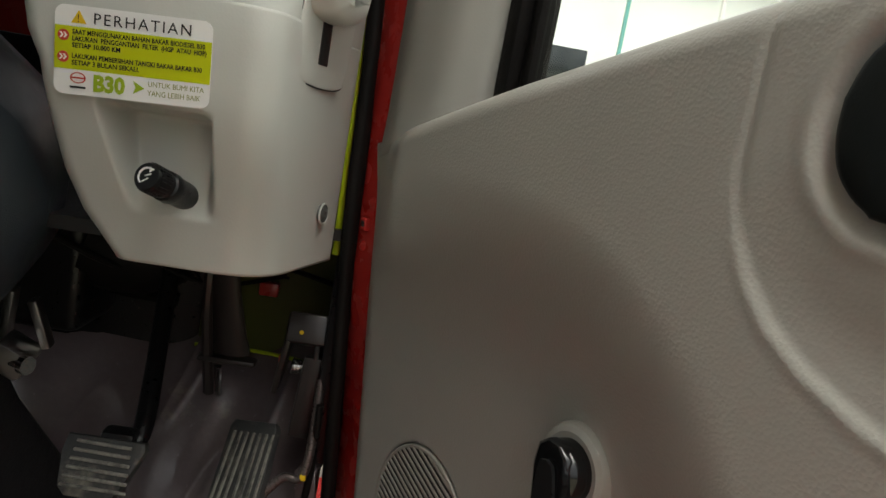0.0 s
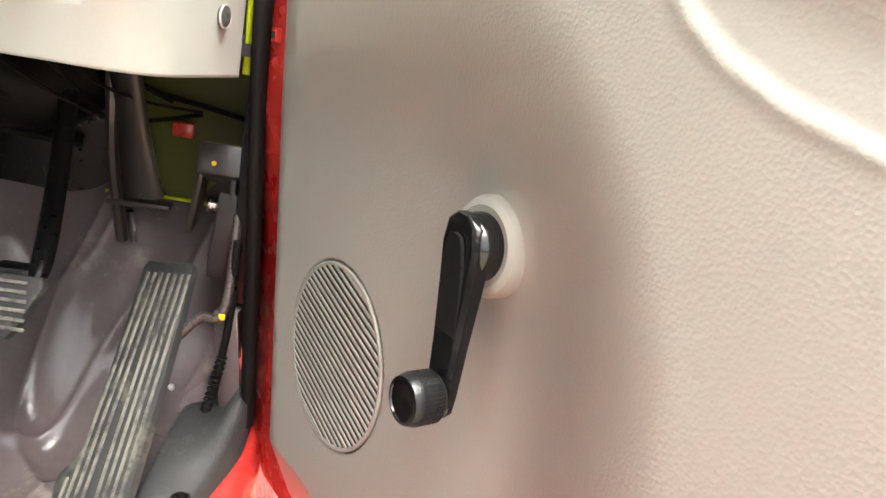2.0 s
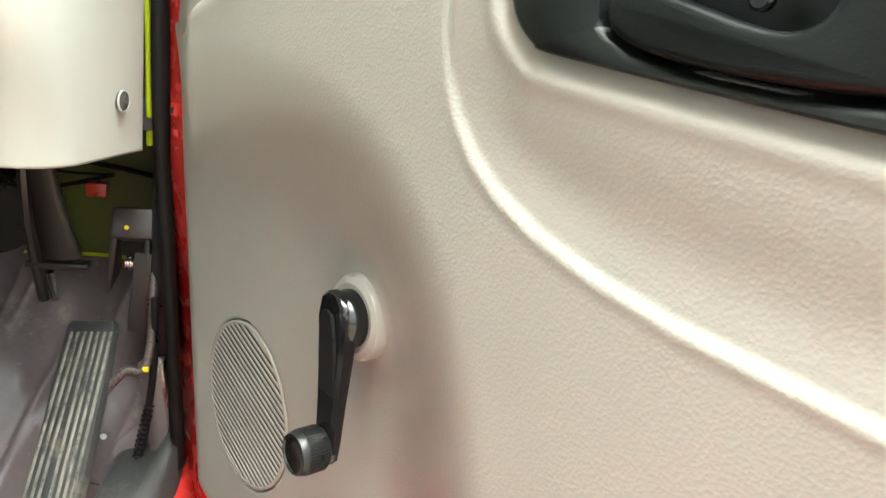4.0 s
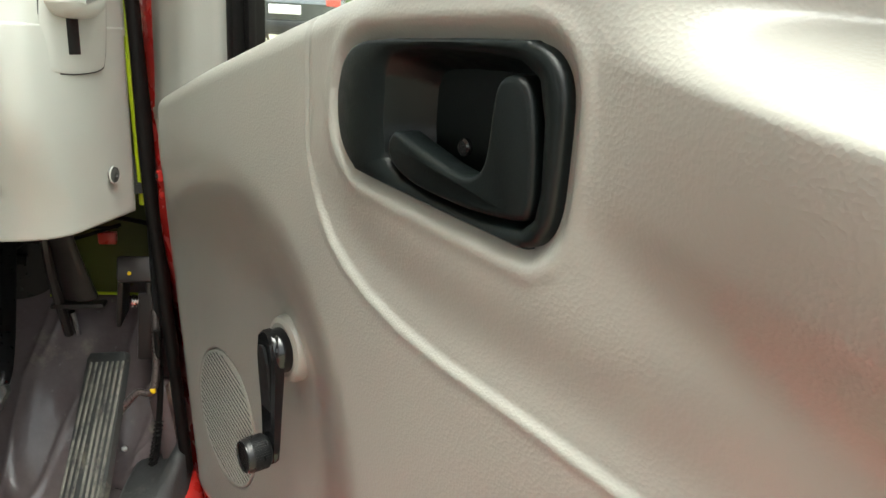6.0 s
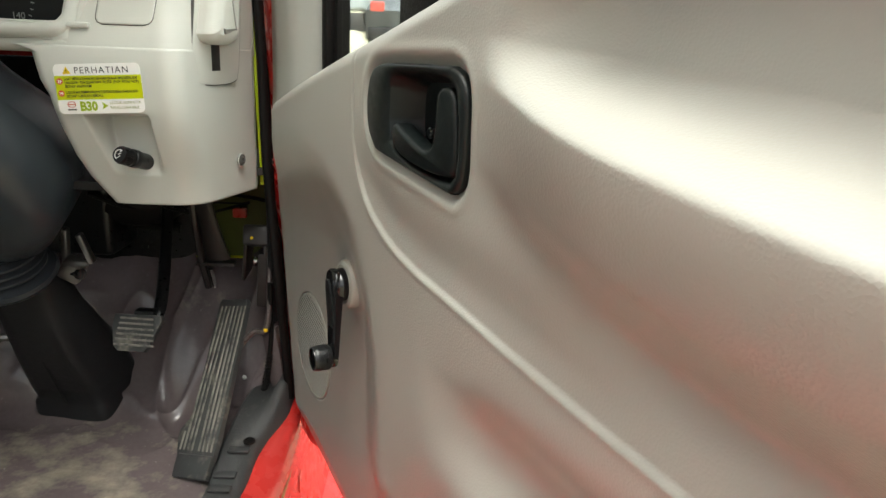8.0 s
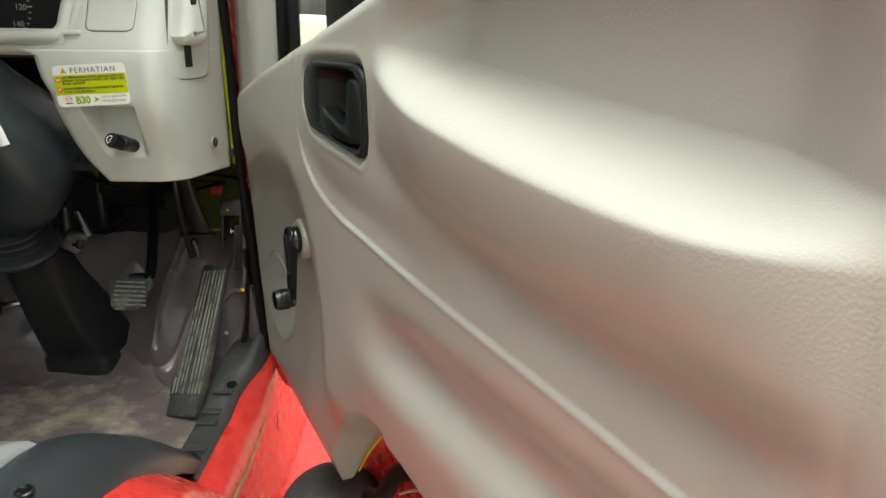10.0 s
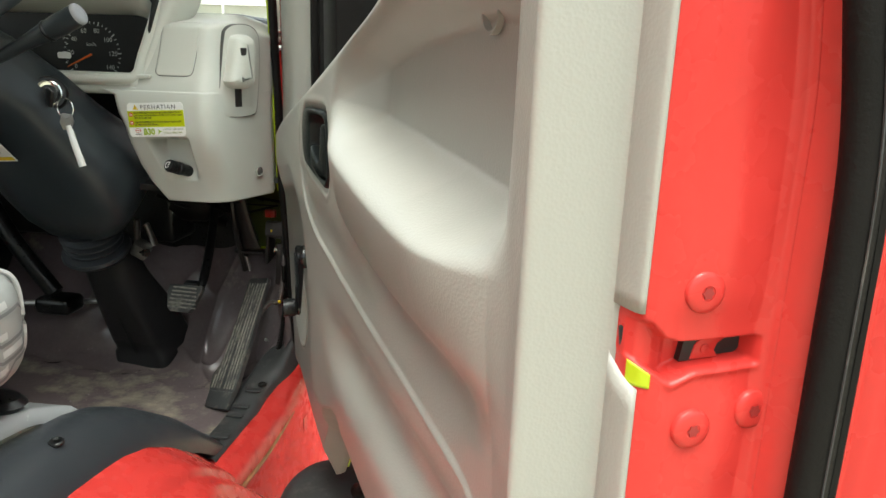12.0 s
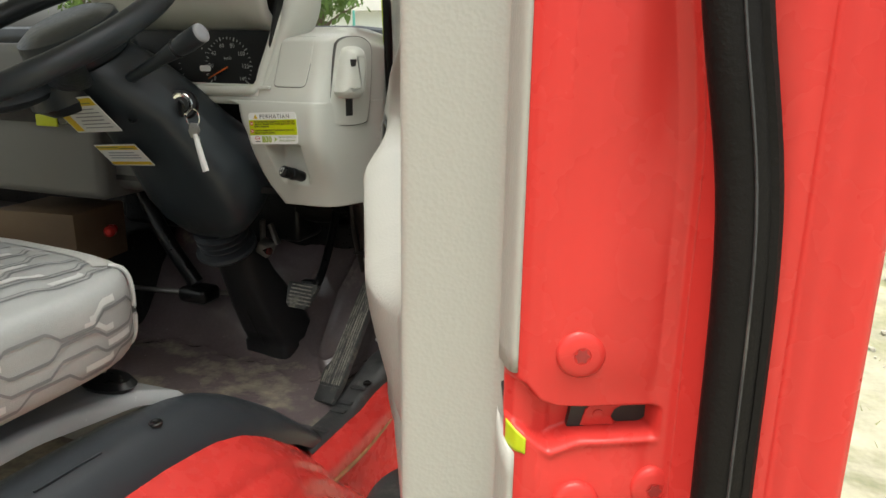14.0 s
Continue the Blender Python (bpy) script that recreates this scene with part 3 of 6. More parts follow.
def torx(at, lean):
    screw = part("screw", lathe([(0.0088, 0.0012), (0.0087, -0.0004), (0.0080, -0.0013), (0.0062, -0.0019), (0.0032, -0.0022), (0.0030, -0.0018)], 28), RED, door, "red painted star-socket screw", Matrix.Translation(at) @ pose(0, 0, 0, 0, 0, 90 + lean))
    bm = bmesh.new()
    f = bm.faces.new([bm.verts.new(((0.0027 if k % 2 == 0 else 0.0019) * math.cos(math.pi * k / 6), 0, (0.0027 if k % 2 == 0 else 0.0019) * math.sin(math.pi * k / 6))) for k in range(12)])
    r = bmesh.ops.extrude_face_region(bm, geom=[f])
    bmesh.ops.translate(bm, vec=(0, 0.002, 0), verts=[v for v in r["geom"] if isinstance(v, bmesh.types.BMVert)])
    part("socket", bm, material_dark, screw, m=pose(0, -0.0024, 0))


# body red darkened: the shade inside each socket is in this colour
material_dark = material("dark_red_shadowed_socket", (0.26, 0.020, 0.018), 0.5, vary=0.1, scale=30)
for at in ((1.1138, 0.0182, 1.3268), (1.1140, 0.0198, 1.2674), (1.1163, 0.0482, 1.2735)):
    torx(at, -5)

# black weatherstrip on the door's end
pts = [(1.139, 0.0610, 0.92), (1.139, 0.0610, 1.20), (1.139, 0.0605, 1.30), (1.139, 0.0580, 1.38), (1.138, 0.0475, 1.44), (1.136, 0.038, 1.50), (1.134, 0.030, 1.56)]
part("weatherstrip", sweep(pts, 0.0092, 14, 6, up=(1, 0, 0), flat=0.8), RUBBER, door, "black rubber weatherstrip")
part("weatherstrip_seam", sweep([(a + 0.0078, b - 0.0012, c) for a, b, c in pts], 0.0005, 5, 6), DUSTY, door, "faint seam line on the rubber")
part("weatherstrip_lip", sweep([(a + 0.0055, b + 0.0060, c) for a, b, c in pts], 0.0022, 6, 6), RUBBER, door)

# loudspeaker grille: an oval ring with slanted ribs
gu, gv, gr = 0.193, 1.001, 0.0645
gh = float(relief(np.array([gu]), np.array([gv]))[0]) - 0.0044
grille = new("speaker_grille")
grille.parent = door
grille.matrix_basis = pose(gu, -gh - 0.0005, gv)
tagged(grille, "round ribbed speaker grille")
ring = lathe([(gr + 0.0012, 0.002), (gr + 0.0012, -0.0040), (gr + 0.0004, -0.0048), (gr - 0.0014, -0.0048), (gr - 0.002, -0.002)], 64, False)
part("grille_ring", ring, TRIM_PLAIN, grille)
# black disc close behind the ribs paints the shade of deep gaps
part("grille_back", lathe([(gr, 0.0045), (gr, -0.0040)], 48), INK_AND_SHADE, grille, "black disc painting the shade between the ribs")
a0 = radians(16)
n_rib = 24
for k in range(n_rib):
    off = -gr + 0.004 + (2 * gr - 0.008) * k / (n_rib - 1)
    half = math.sqrt(max((gr - 0.0012) ** 2 - off * off, 1e-6))
    bm = box((2 * half, 0.0012, 0.0024), (0, -0.0042, 0), 0.0004, seg=2)
    part("rib", bm, TRIM_PLAIN, grille, m=pose(off * math.sin(a0), 0, off * math.cos(a0), 0, math.degrees(a0), 0))

# window crank
ch = float(relief(np.array([0.338]), np.array([1.140]))[0])
crank = new("window_crank")
crank.parent = door
crank.matrix_basis = pose(0.340, -ch, 1.1315) @ Matrix.Diagonal((1.0, 0.66, 1.0, 1))
tagged(crank, "glossy black window crank")
part("collar", lathe([(0.025, 0.006), (0.025, -0.003), (0.0235, -0.0075), (0.020, -0.0095), (0.012, -0.0065)], 40), TRIM_PLAIN, crank, "pale round collar")
part("hub", lathe([(0.0165, -0.004), (0.0168, -0.012), (0.0155, -0.022), (0.0135, -0.026), (0.009, -0.0275)], 32), GLOSS, crank)
arm = bmesh.new()
rings = []
for z, w, y0, y1 in ((0.0155, 0.006, -0.0175, -0.0285), (0.011, 0.0115, -0.016, -0.0295), (0.0, 0.0138, -0.016, -0.030), (-0.018, 0.0125, -0.0175, -0.0305), (-0.044, 0.0105, -0.021, -0.032), (-0.070, 0.0092, -0.0245, -0.034), (-0.079, 0.0078, -0.0255, -0.0345), (-0.0830, 0.004, -0.027, -0.034)):
    r = 0.0025
    x = z * 0.10 * -1
    pts8 = [(x + w, y0 - r * 0), (x + w, y1 + r), (x + w - r, y1), (x - w + r, y1), (x - w, y1 + r), (x - w, y0)]
    rings.append([arm.verts.new((a, b, z)) for a, b in pts8])
for a, b in zip(rings, rings[1:]):
    for k in range(6):
        arm.faces.new((a[k], a[(k + 1) % 6], b[(k + 1) % 6], b[k]))
arm.faces.new(rings[0][::-1])
arm.faces.new(rings[-1])
part("arm", arm, GLOSS, crank)
oval = []
for k in range(24):
    a = 2 * math.pi * k / 24
    z = -0.032 + 0.039 * math.sin(a)
    w = 0.0095 + 0.02 * (z + 0.032) * 0.9
    oval.append((0.0 - z * 0.10 + w * 0.82 * math.copysign(abs(math.cos(a)) ** 0.5, math.cos(a)), z))
part("inlay", slab(oval, 0.003), BLACK, crank, "matt black inlay", pose(0, -0.0337, 0, 2.6))
knob_prof = [(0.0108, -0.034), (0.0124, -0.037), (0.0128, -0.046), (0.0128, -0.054), (0.0126, -0.058), (0.0117, -0.0615), (0.0102, -0.0620), (0.0094, -0.0608)]
part("knob", lathe(knob_prof, 44), BLACK, crank, "ribbed black crank knob", pose(0.0075, 0, -0.0725))
knurl = bmesh.new()
for k in range(44):
    a = 2 * math.pi * k / 44
    box((0.0009, 0.017, 0.0007), (0.0127 * math.cos(a), -0.0465, 0.0127 * math.sin(a)), 0, Matrix.Rotation(-a + math.pi / 2, 4, "Y"), bm=knurl)
part("knurling", knurl, BLACK, crank, m=pose(0.0075, 0, -0.0725), shade=False)
tagged(bpy.data.objects["knurling"], kind="stuff")
part("knob_ring", lathe([(0.0116, -0.0612), (0.0115, -0.0622), (0.0101, -0.0626), (0.0097, -0.0612)], 40), GLOSS, crank, m=pose(0.0075, 0, -0.0725))

# inner door handle in its bezel
hh = 0.030
inner = new("inner_handle")
inner.parent = door
tagged(inner, "black pull handle in a recessed bezel")
fine_out = [(p.x, p.z) for p in curve_points([(x, 0, z) for x, z in HANDLE_OUT + HANDLE_OUT[:1]], 4)][:-1]


def loft(loops, mat, name, parent, label=""):
    bm = bmesh.new()
    rr = [[bm.verts.new((x, y, z)) for x, z in lp] for lp, y in loops]
    n = len(rr[0])
    for a, b in zip(rr, rr[1:]):
        for k in range(n):
            bm.faces.new((a[k], a[(k + 1) % n], b[(k + 1) % n], b[k]))
    bm.faces.new(rr[-1])
    return part(name, bm, mat, parent, label, angle=50)


WELL = [(0.4865, 1.336), (0.492, 1.3455), (0.51, 1.3485), (0.56, 1.349), (0.578, 1.347), (0.588, 1.341), (0.5925, 1.325), (0.594, 1.300), (0.592, 1.288), (0.585, 1.282), (0.56, 1.2812), (0.525, 1.284), (0.498, 1.289), (0.488, 1.296), (0.4855, 1.312)]
wc = (0.540, 1.314)


def radial(poly, x, z):
    """Where the ray from the well's middle towards (x, z) leaves the outline."""
    dx, dz = x - wc[0], z - wc[1]
    for (x0, z0), (x1, z1) in zip(poly, poly[1:] + poly[:1]):
        ex, ez = x1 - x0, z1 - z0
        det = dx * -ez + dz * ex
        if abs(det) > 1e-12:
            k = ((x0 - wc[0]) * -ez + (z0 - wc[1]) * ex) / det
            t = (dx * (z0 - wc[1]) - dz * (x0 - wc[0])) / det
            if k > 0 and -1e-6 <= t <= 1 + 1e-6:
                return (wc[0] + k * dx, wc[1] + k * dz)
    return (x, z)


well = [radial(WELL, x, z) for x, z in fine_out]


def mixed(a, b, k):
    return [(p[0] + (q[0] - p[0]) * k, p[1] + (q[1] - p[1]) * k) for p, q in zip(a, b)]


mid = [wc] * len(well)
loft([(shrink(fine_out, 1.0), -hh + 0.012), (shrink(fine_out, 0.995), -hh + 0.001), (shrink(fine_out, 0.982), -hh - 0.0012), (shrink(fine_out, 0.955), -hh - 0.0022), (mixed(fine_out, well, 0.55), -hh - 0.0020), (mixed(fine_out, well, 0.9), -hh - 0.0008), (well, -hh + 0.0005), (mixed(well, mid, 0.06), -hh + 0.012), (mixed(well, mid, 0.22), -hh + 0.024)], HANDLE, "bezel", inner)
LEVER = [(0.4905, 1.3050), (0.4950, 1.3097), (0.503, 1.3095), (0.520, 1.3052), (0.540, 1.3000), (0.553, 1.2985), (0.5615, 1.3025), (0.5645, 1.312), (0.5660, 1.330), (0.5685, 1.3385), (0.5740, 1.3415), (0.5805, 1.3400), (0.5850, 1.333), (0.5880, 1.318), (0.5895, 1.300), (0.5885, 1.2895), (0.5840, 1.2855), (0.565, 1.2845), (0.535, 1.2860), (0.512, 1.2890), (0.4970, 1.2930), (0.4908, 1.2985)]
fine_lever = [(p.x, p.z) for p in curve_points([(x, 0, z) for x, z in LEVER + LEVER[:1]], 3)][:-1]
lever = slab(fine_lever, 0.014, 0.0032, 4)
for v in lever.verts:
    v.co.y -= 0.0035 * float(smooth(0.59, 0.555, v.co.x)) * float(smooth(0.49, 0.52, v.co.x))
part("lever", lever, HANDLE, inner, "black hooked lever", pose(0, -hh - 0.0005, 0), angle=60)
part("handle_screw", lathe([(0.004, 0), (0.004, -0.002), (0.003, -0.003)], 16), GLOSS, inner, m=pose(0.538, -hh + 0.010, 1.308))

# screw pocket high on the trim and fine parting lines
part("screw_pocket", lathe([(0.0125, 0.004), (0.0125, -0.0006), (0.0105, -0.0006), (0.0095, 0.012)], 28), TRIM_PLAIN, door, "round screw pocket", pose(0.9225, 0.0045, 1.4385))

# window frame: beige front post, black channel, glass
def channel(u0, u1, y0, y1, z0, z1, mat, name, label="", shear=0.0, bevel=0.004):
    bm = box((u1 - u0, y1 - y0, z1 - z0), ((u0 + u1) / 2, (y0 + y1) / 2, (z0 + z1) / 2), bevel)
    for v in bm.verts:
        v.co.x += shear * (v.co.z - z0)
    return part(name, bm, mat, door, label)


Pp = np.zeros((14, 10, 3))
for j, (a, b) in enumerate([(0.030, -0.030), (0.036, -0.008), (0.046, 0.002), (0.075, 0.003), (0.105, 0.001), (0.122, -0.003), (0.130, -0.010), (0.138, -0.020), (0.1425, -0.027), (0.1435, -0.045)]):
    z0 = float(np.interp(a, *TOP)) - 0.012
    zz_ = z0 + (1.86 - z0) * np.linspace(0, 1, 14) ** 1.5
    Pp[:, j, 0], Pp[:, j, 1], Pp[:, j, 2] = a + (zz_ - 1.3) * 0.02, -b - 0.003 * np.exp(-(zz_ - z0) / 0.02), zz_
put("front_post", grid_mesh("front_post", Pp, TRIM_PLAIN, (0, 0.02, 0)), door, "smooth beige window post trim")
channel(0.143, 0.159, 0.030, 0.06, 1.26, 1.90, RUBBER, "window_channel", "black rubber glass channel", 0.02)
channel(0.158, 0.170, 0.040, 0.06, 1.27, 1.90, RUBBER, "window_channel_lip", "", 0.02)
channel(0.440, 0.515, -0.004, 0.05, 1.345, 1.90, RUBBER, "window_divider", "black upright divider between the panes", 0.0)
gl = channel(0.165, 1.05, 0.046, 0.050, 1.30, 1.88, GLASS, "window_pane", "raised clear window pane", 0.0, 0)
gl.visible_shadow = False
channel(1.03, 1.10, 0.0, 0.07, 1.50, 1.92, RED, "rear_post", "red window post", -0.05)
channel(0.10, 1.06, 0.0, 0.06, 1.88, 1.95, RED, "top_rail", "red window top rail")

# hinge check with two bolts on the front edge
for z, u in ((1.222, 0.019), (1.181, 0.014)):
    part("hinge_bolt", lathe([(0.0052, 0.003), (0.0052, 0.0), (0.0045, -0.0012), (0.003, -0.0022), (0.0015, -0.0024)], 20), RED, door, "red painted hinge bolt", pose(u + 0.007, 0.0065, z, 0, 0, 20))
part("check_link", box((0.010, 0.008, 0.012), (0.022, 0.005, 1.2015), 0.002), RED, door, "red painted door check link")
part("check_hole", box((0.005, 0.003, 0.005), (0.023, 0.0012, 1.2015), 0.0005), INK_AND_SHADE, door)
part("door_bottom_seal", sweep([(0.40, 0.05, 0.775), (0.44, 0.05, 0.80), (0.50, 0.05, 0.875), (0.58, 0.05, 0.91), (0.75, 0.05, 0.915), (1.08, 0.05, 0.905)], 0.012, 10), RUBBER, door, "black rubber bottom seal")

# ---------------------------------------------------------------- dashboard
dash = thing("dashboard", "grey-beige plastic lower dashboard with lever pocket", "dashboard")
SIDE_END = Vector((0.2095, 0.787))
LEFT = ([1.14, 1.166, 1.198, 1.225, 1.26, 1.294, 1.311, 1.341, 1.36], [0.076, 0.068, 0.046, 0.036, 0.030, 0.024, 0.016, 0.010, -0.05])


def face_y(z):
    knots = ([1.10, 1.14, 1.20, 1.27, 1.30, 1.345, 1.40, 1.46, 1.52], [0.680, 0.666, 0.650, 0.622, 0.6185, 0.6180, 0.638, 0.650, 0.668])
    return sum(np.interp(z + d, *knots) for d in (-0.018, -0.012, -0.006, 0.0, 0.006, 0.012, 0.018)) / 7


zs = np.concatenate([np.linspace(1.1655, 1.172, 4)[:-1], np.linspace(1.172, 1.348, 96)])
left = np.interp(zs, *LEFT)
n_face, n_arc, n_side = 90, 12, 30
Pd = np.zeros((len(zs), n_face + n_arc + n_side, 3))
for i, z in enumerate(zs):
    fy = float(face_y(z))
    r = 0.022 + 0.02 * float(smooth(1.28, 1.16, z))
    lift = 0.015 * float(smooth(1.17, 1.15, z))
    corner = Vector((0.172 + 0.02 * (1.30 - z) * 0.4, fy))
    s = (SIDE_END - corner).normalized()
    p0 = Vector((corner.x - r, fy))
    p1 = corner + s * r
    xs = left[i] + (p0.x - left[i]) * np.linspace(0, 1, n_face)
    Pd[i, :n_face, 0], Pd[i, :n_face, 1] = xs, fy
    for k in range(n_arc):
        t = (k + 1) / (n_arc + 1)
        q = (1 - t) ** 2 * p0 + 2 * t * (1 - t) * corner + t * t * p1
        Pd[i, n_face + k, :2] = q
    for k in range(n_side):
        q = p1 + (SIDE_END - p1) * (k / (n_side - 1))
        Pd[i, n_face + n_arc + k, :2] = q
    Pd[i, :, 2] = z
    # bottom edge rises towards the door
    Pd[i, n_face:, 2] -= 0.003 * float(smooth(1.20, 1.15, z)) * np.linspace(0, 1, n_arc + n_side)
X, Z = Pd[:, :n_face, 0], Pd[:, :n_face, 2]
# lever pocket: deep under its upper edge, running out on a sloping floor
px = smooth(0.064, 0.076, X - (1.262 - Z) * 0.26) * smooth(0.137, 0.128, X - (1.262 - Z) * 0.06)
pz = np.clip((Z - 1.203) / (1.268 - 1.203), 0, 1) * smooth(1.2775, 1.270, Z)
Pd[:, :n_face, 1] += 0.042 * px * pz
# left edge rolls away
d = np.clip(X - left[:, None], 0, 0.012)
Pd[:, :n_face, 1] += 0.012 - np.sqrt(np.maximum(0.012 ** 2 - (0.012 - d) ** 2, 0))
put("lower_panel", grid_mesh("lower_panel", Pd, DASH, (-0.004, 0.02, 0.004)), dash)

# upper dash with the gauge opening
xs = np.concatenate([np.linspace(0.045, 0.155, 40)])
zs = np.linspace(1.340, 1.50, 62)
Pu = np.zeros((len(zs), len(xs) + 12 + 26, 3))
for i, z in enumerate(zs):
    fy = float(face_y(z))
    corner = Vector((0.172, fy))
    s = (SIDE_END - corner).normalized()
    r = 0.028
    p0, p1 = Vector((corner.x - r, fy)), corner + s * r
    x0 = 0.040 + 0.25 * (z - 1.37)
    q = [Vector((x0 + (p0.x - x0) * t, fy)) for t in np.linspace(0, 1, len(xs))]
    q += [(1 - t) ** 2 * p0 + 2 * t * (1 - t) * corner + t * t * p1 for t in ((k + 1) / 13 for k in range(12))]
    q += [p1 + (SIDE_END - p1) * (k / 25) for k in range(26)]
    top_fall = float(smooth(1.445, 1.50, z))
    for j, p in enumerate(q):
        Pu[i, j] = (p.x, p.y + 0.05 * top_fall, z - 0.028 * top_fall - 0.022 * max(0, j - 52) / 26 * float(smooth(1.40, 1.50, z)))
d = np.clip(np.arange(Pu.shape[1])[None] * 0.003, 0, 0.02)
Pu[:, :, 1] += 0.004 + 0.5 * (0.02 - np.sqrt(np.maximum(0.02 ** 2 - (0.02 - d) ** 2, 0)))
put("upper_panel", grid_mesh("upper_panel", Pu, DASH, (-0.01, 0.06, 0)), dash)
# ridge shelf between both panels and the bar below the gauges
part("ridge", sweep([(-0.32, 0.634, 1.3485), (0.0, 0.632, 1.3485), (0.110, 0.632, 1.3485), (0.140, 0.634, 1.3480), (0.158, 0.642, 1.3470)], [0.0075, 0.0075, 0.0075, 0.0068, 0.004], 10, 0), DASH, dash)
part("gauge_sill", sweep([(-0.30, 0.630, 1.362), (-0.10, 0.628, 1.362), (0.02, 0.626, 1.364), (0.048, 0.632, 1.372), (0.056, 0.640, 1.40), (0.074, 0.652, 1.46), (0.084, 0.664, 1.52)], 0.008, 12), DASH, dash)
inner_edge = curve_points([(-0.30, 0.630, 1.366), (-0.02, 0.630, 1.366), (0.028, 0.631, 1.3675), (0.046, 0.634, 1.376), (0.056, 0.640, 1.40), (0.074, 0.652, 1.46), (0.080, 0.660, 1.51), (0.066, 0.664, 1.560), (0.02, 0.662, 1.590), (-0.12, 0.660, 1.600), (-0.32, 0.660, 1.600)], 8)
Pg = np.zeros((len(inner_edge), 7, 3))
for i, q in enumerate(inner_edge):
    d = (inner_edge[min(i + 1, len(inner_edge) - 1)] - inner_edge[max(i - 1, 0)]).normalized()
    out = Vector((d.z, 0, -d.x)).normalized()
    wide = 0.024 + 0.022 * float(smooth(1.43, 1.52, q.z))
    for k, (o, y) in enumerate(((0.004, 0.05), (0.0, 0.012), (0.0025, 0.003), (0.008, -0.003), (0.55, -0.003), (0.85, 0.006), (1.0, 0.06))):
        s = q + out * (o if o < 0.1 else o * wide)
        Pg[i, k] = (s.x, s.y + y, s.z)
put("gauge_frame", grid_mesh("gauge_frame", Pg, DASH), dash, "broad grey-beige frame round the gauges")
hood = [(0.752, 1.468), (0.735, 1.471), (0.700, 1.480), (0.672, 1.492), (0.655, 1.508), (0.648, 1.530), (0.650, 1.560), (0.662, 1.590), (0.70, 1.612), (0.80, 1.615)]
put("gauge_hood", grid_mesh("gauge_hood", np.array([[(x, y, z - 0.020 * float(smooth(-0.02, 0.06, x))) for y, z in hood] for x in np.linspace(-0.33, 0.055, 30)]), DASH, (0, 0.01, 0.01)), dash, "grey-beige hood over the gauges")
put("gauge_bar", grid_mesh("gauge_bar", np.array([[(x, y, z) for y, z in ((0.655, 1.374), (0.640, 1.3735), (0.632, 1.371), (0.6275, 1.365), (0.6265, 1.357), (0.629, 1.348), (0.636, 1.340))] for x in np.linspace(-0.32, 0.052, 24)]), DASH, (0, 0.01, 0)), dash)
part("gauge_well", box((0.40, 0.005, 0.24), (-0.125, 0.755, 1.48), 0.001), GAUGE, dash, "dark gauge face")
part("gauge_floor", box((0.40, 0.13, 0.006), (-0.125, 0.69, 1.366), 0.002, pose(0, 0, 0, -4)), DASH, dash)
part("gauge_side", box((0.006, 0.12, 0.24), (0.075, 0.70, 1.46), 0.002, pose(0, 0, 0, 0, 14, 0)), BLACK, dash)
# dial marks and the lettering of the speedometer
dial = Vector((-0.104, 0.7515, 1.402))
for k in range(29):
    a = radians(215 - 250 * k / 28)
    big = k % 4 == 0
    r = 0.052
    part("tick", box((0.0012 if not big else 0.0018, 0.0008, 0.004 if not big else 0.007), (dial.x + r * math.cos(a), dial.y, dial.z + r * math.sin(a)), 0, Matrix.Rotation(math.pi / 2 - a, 4, "Y")), GAUGE_WHITE, dash, shade=False)
for k, w in enumerate(("0", "20", "40", "60", "80", "100", "120", "140")):
    a = radians(215 - 250 * k / 7)
    text(w, 0.0115, (dial.x + 0.040 * math.cos(a), dial.y - 0.001, dial.z + 0.040 * math.sin(a) - 0.004), dash, GAUGE_WHITE, align="CENTER")
text("km/h", 0.009, (dial.x, dial.y - 0.001, dial.z + 0.012), dash, GAUGE_WHITE, align="CENTER")
part("needle", sweep([(dial.x, dial.y - 0.003, dial.z - 0.002), (dial.x - 0.047, dial.y - 0.003, dial.z - 0.024)], [0.002, 0.0008], 6, 0), ORANGE, dash, "orange speedometer needle")
for k in range(15):
    a = radians(215 - 250 * k / 14)
    part("tick", box((0.0012, 0.0008, 0.004), (-0.185 + 0.036 * math.cos(a), dial.y, 1.405 + 0.036 * math.sin(a)), 0, Matrix.Rotation(math.pi / 2 - a, 4, "Y")), GAUGE_WHITE, dash, shade=False)
part("gauge_badge", slab(rounded(0.026, 0.011, 0.004), 0.001), WHITE, dash, "small white badge on the gauge glass", pose(-0.152, 0.742, 1.397))
# square blank cover


def draped(w, h, r, cx, cz, lift, mat, name, label=""):
    """A rounded plate lying on the curved upper panel."""
    zs_, P_ = np.linspace(-h / 2, h / 2, 40), []
    for dz in zs_:
        inset = max(0.0, abs(dz) - (h / 2 - r))
        half = w / 2 - (r - math.sqrt(max(r * r - inset * inset, 0)))
        row = []
        for s in np.linspace(-1, 1, 26):
            z = cz + dz
            x = cx + s * half + 0.12 * dz
            fall = float(smooth(1.445, 1.50, z))
            row.append((x, float(face_y(z)) + 0.004 + 0.05 * fall + max(0, x - 0.142) ** 2 / 0.05 - lift, z - 0.028 * fall))
        P_.append(row)
    put(name, grid_mesh(name, np.array(P_), mat, (0, 0.004, 0)), dash, label)


draped(0.0640, 0.0890, 0.010, 0.1160, 1.4160, 0.0004, GAPLINE, "cover_gap")
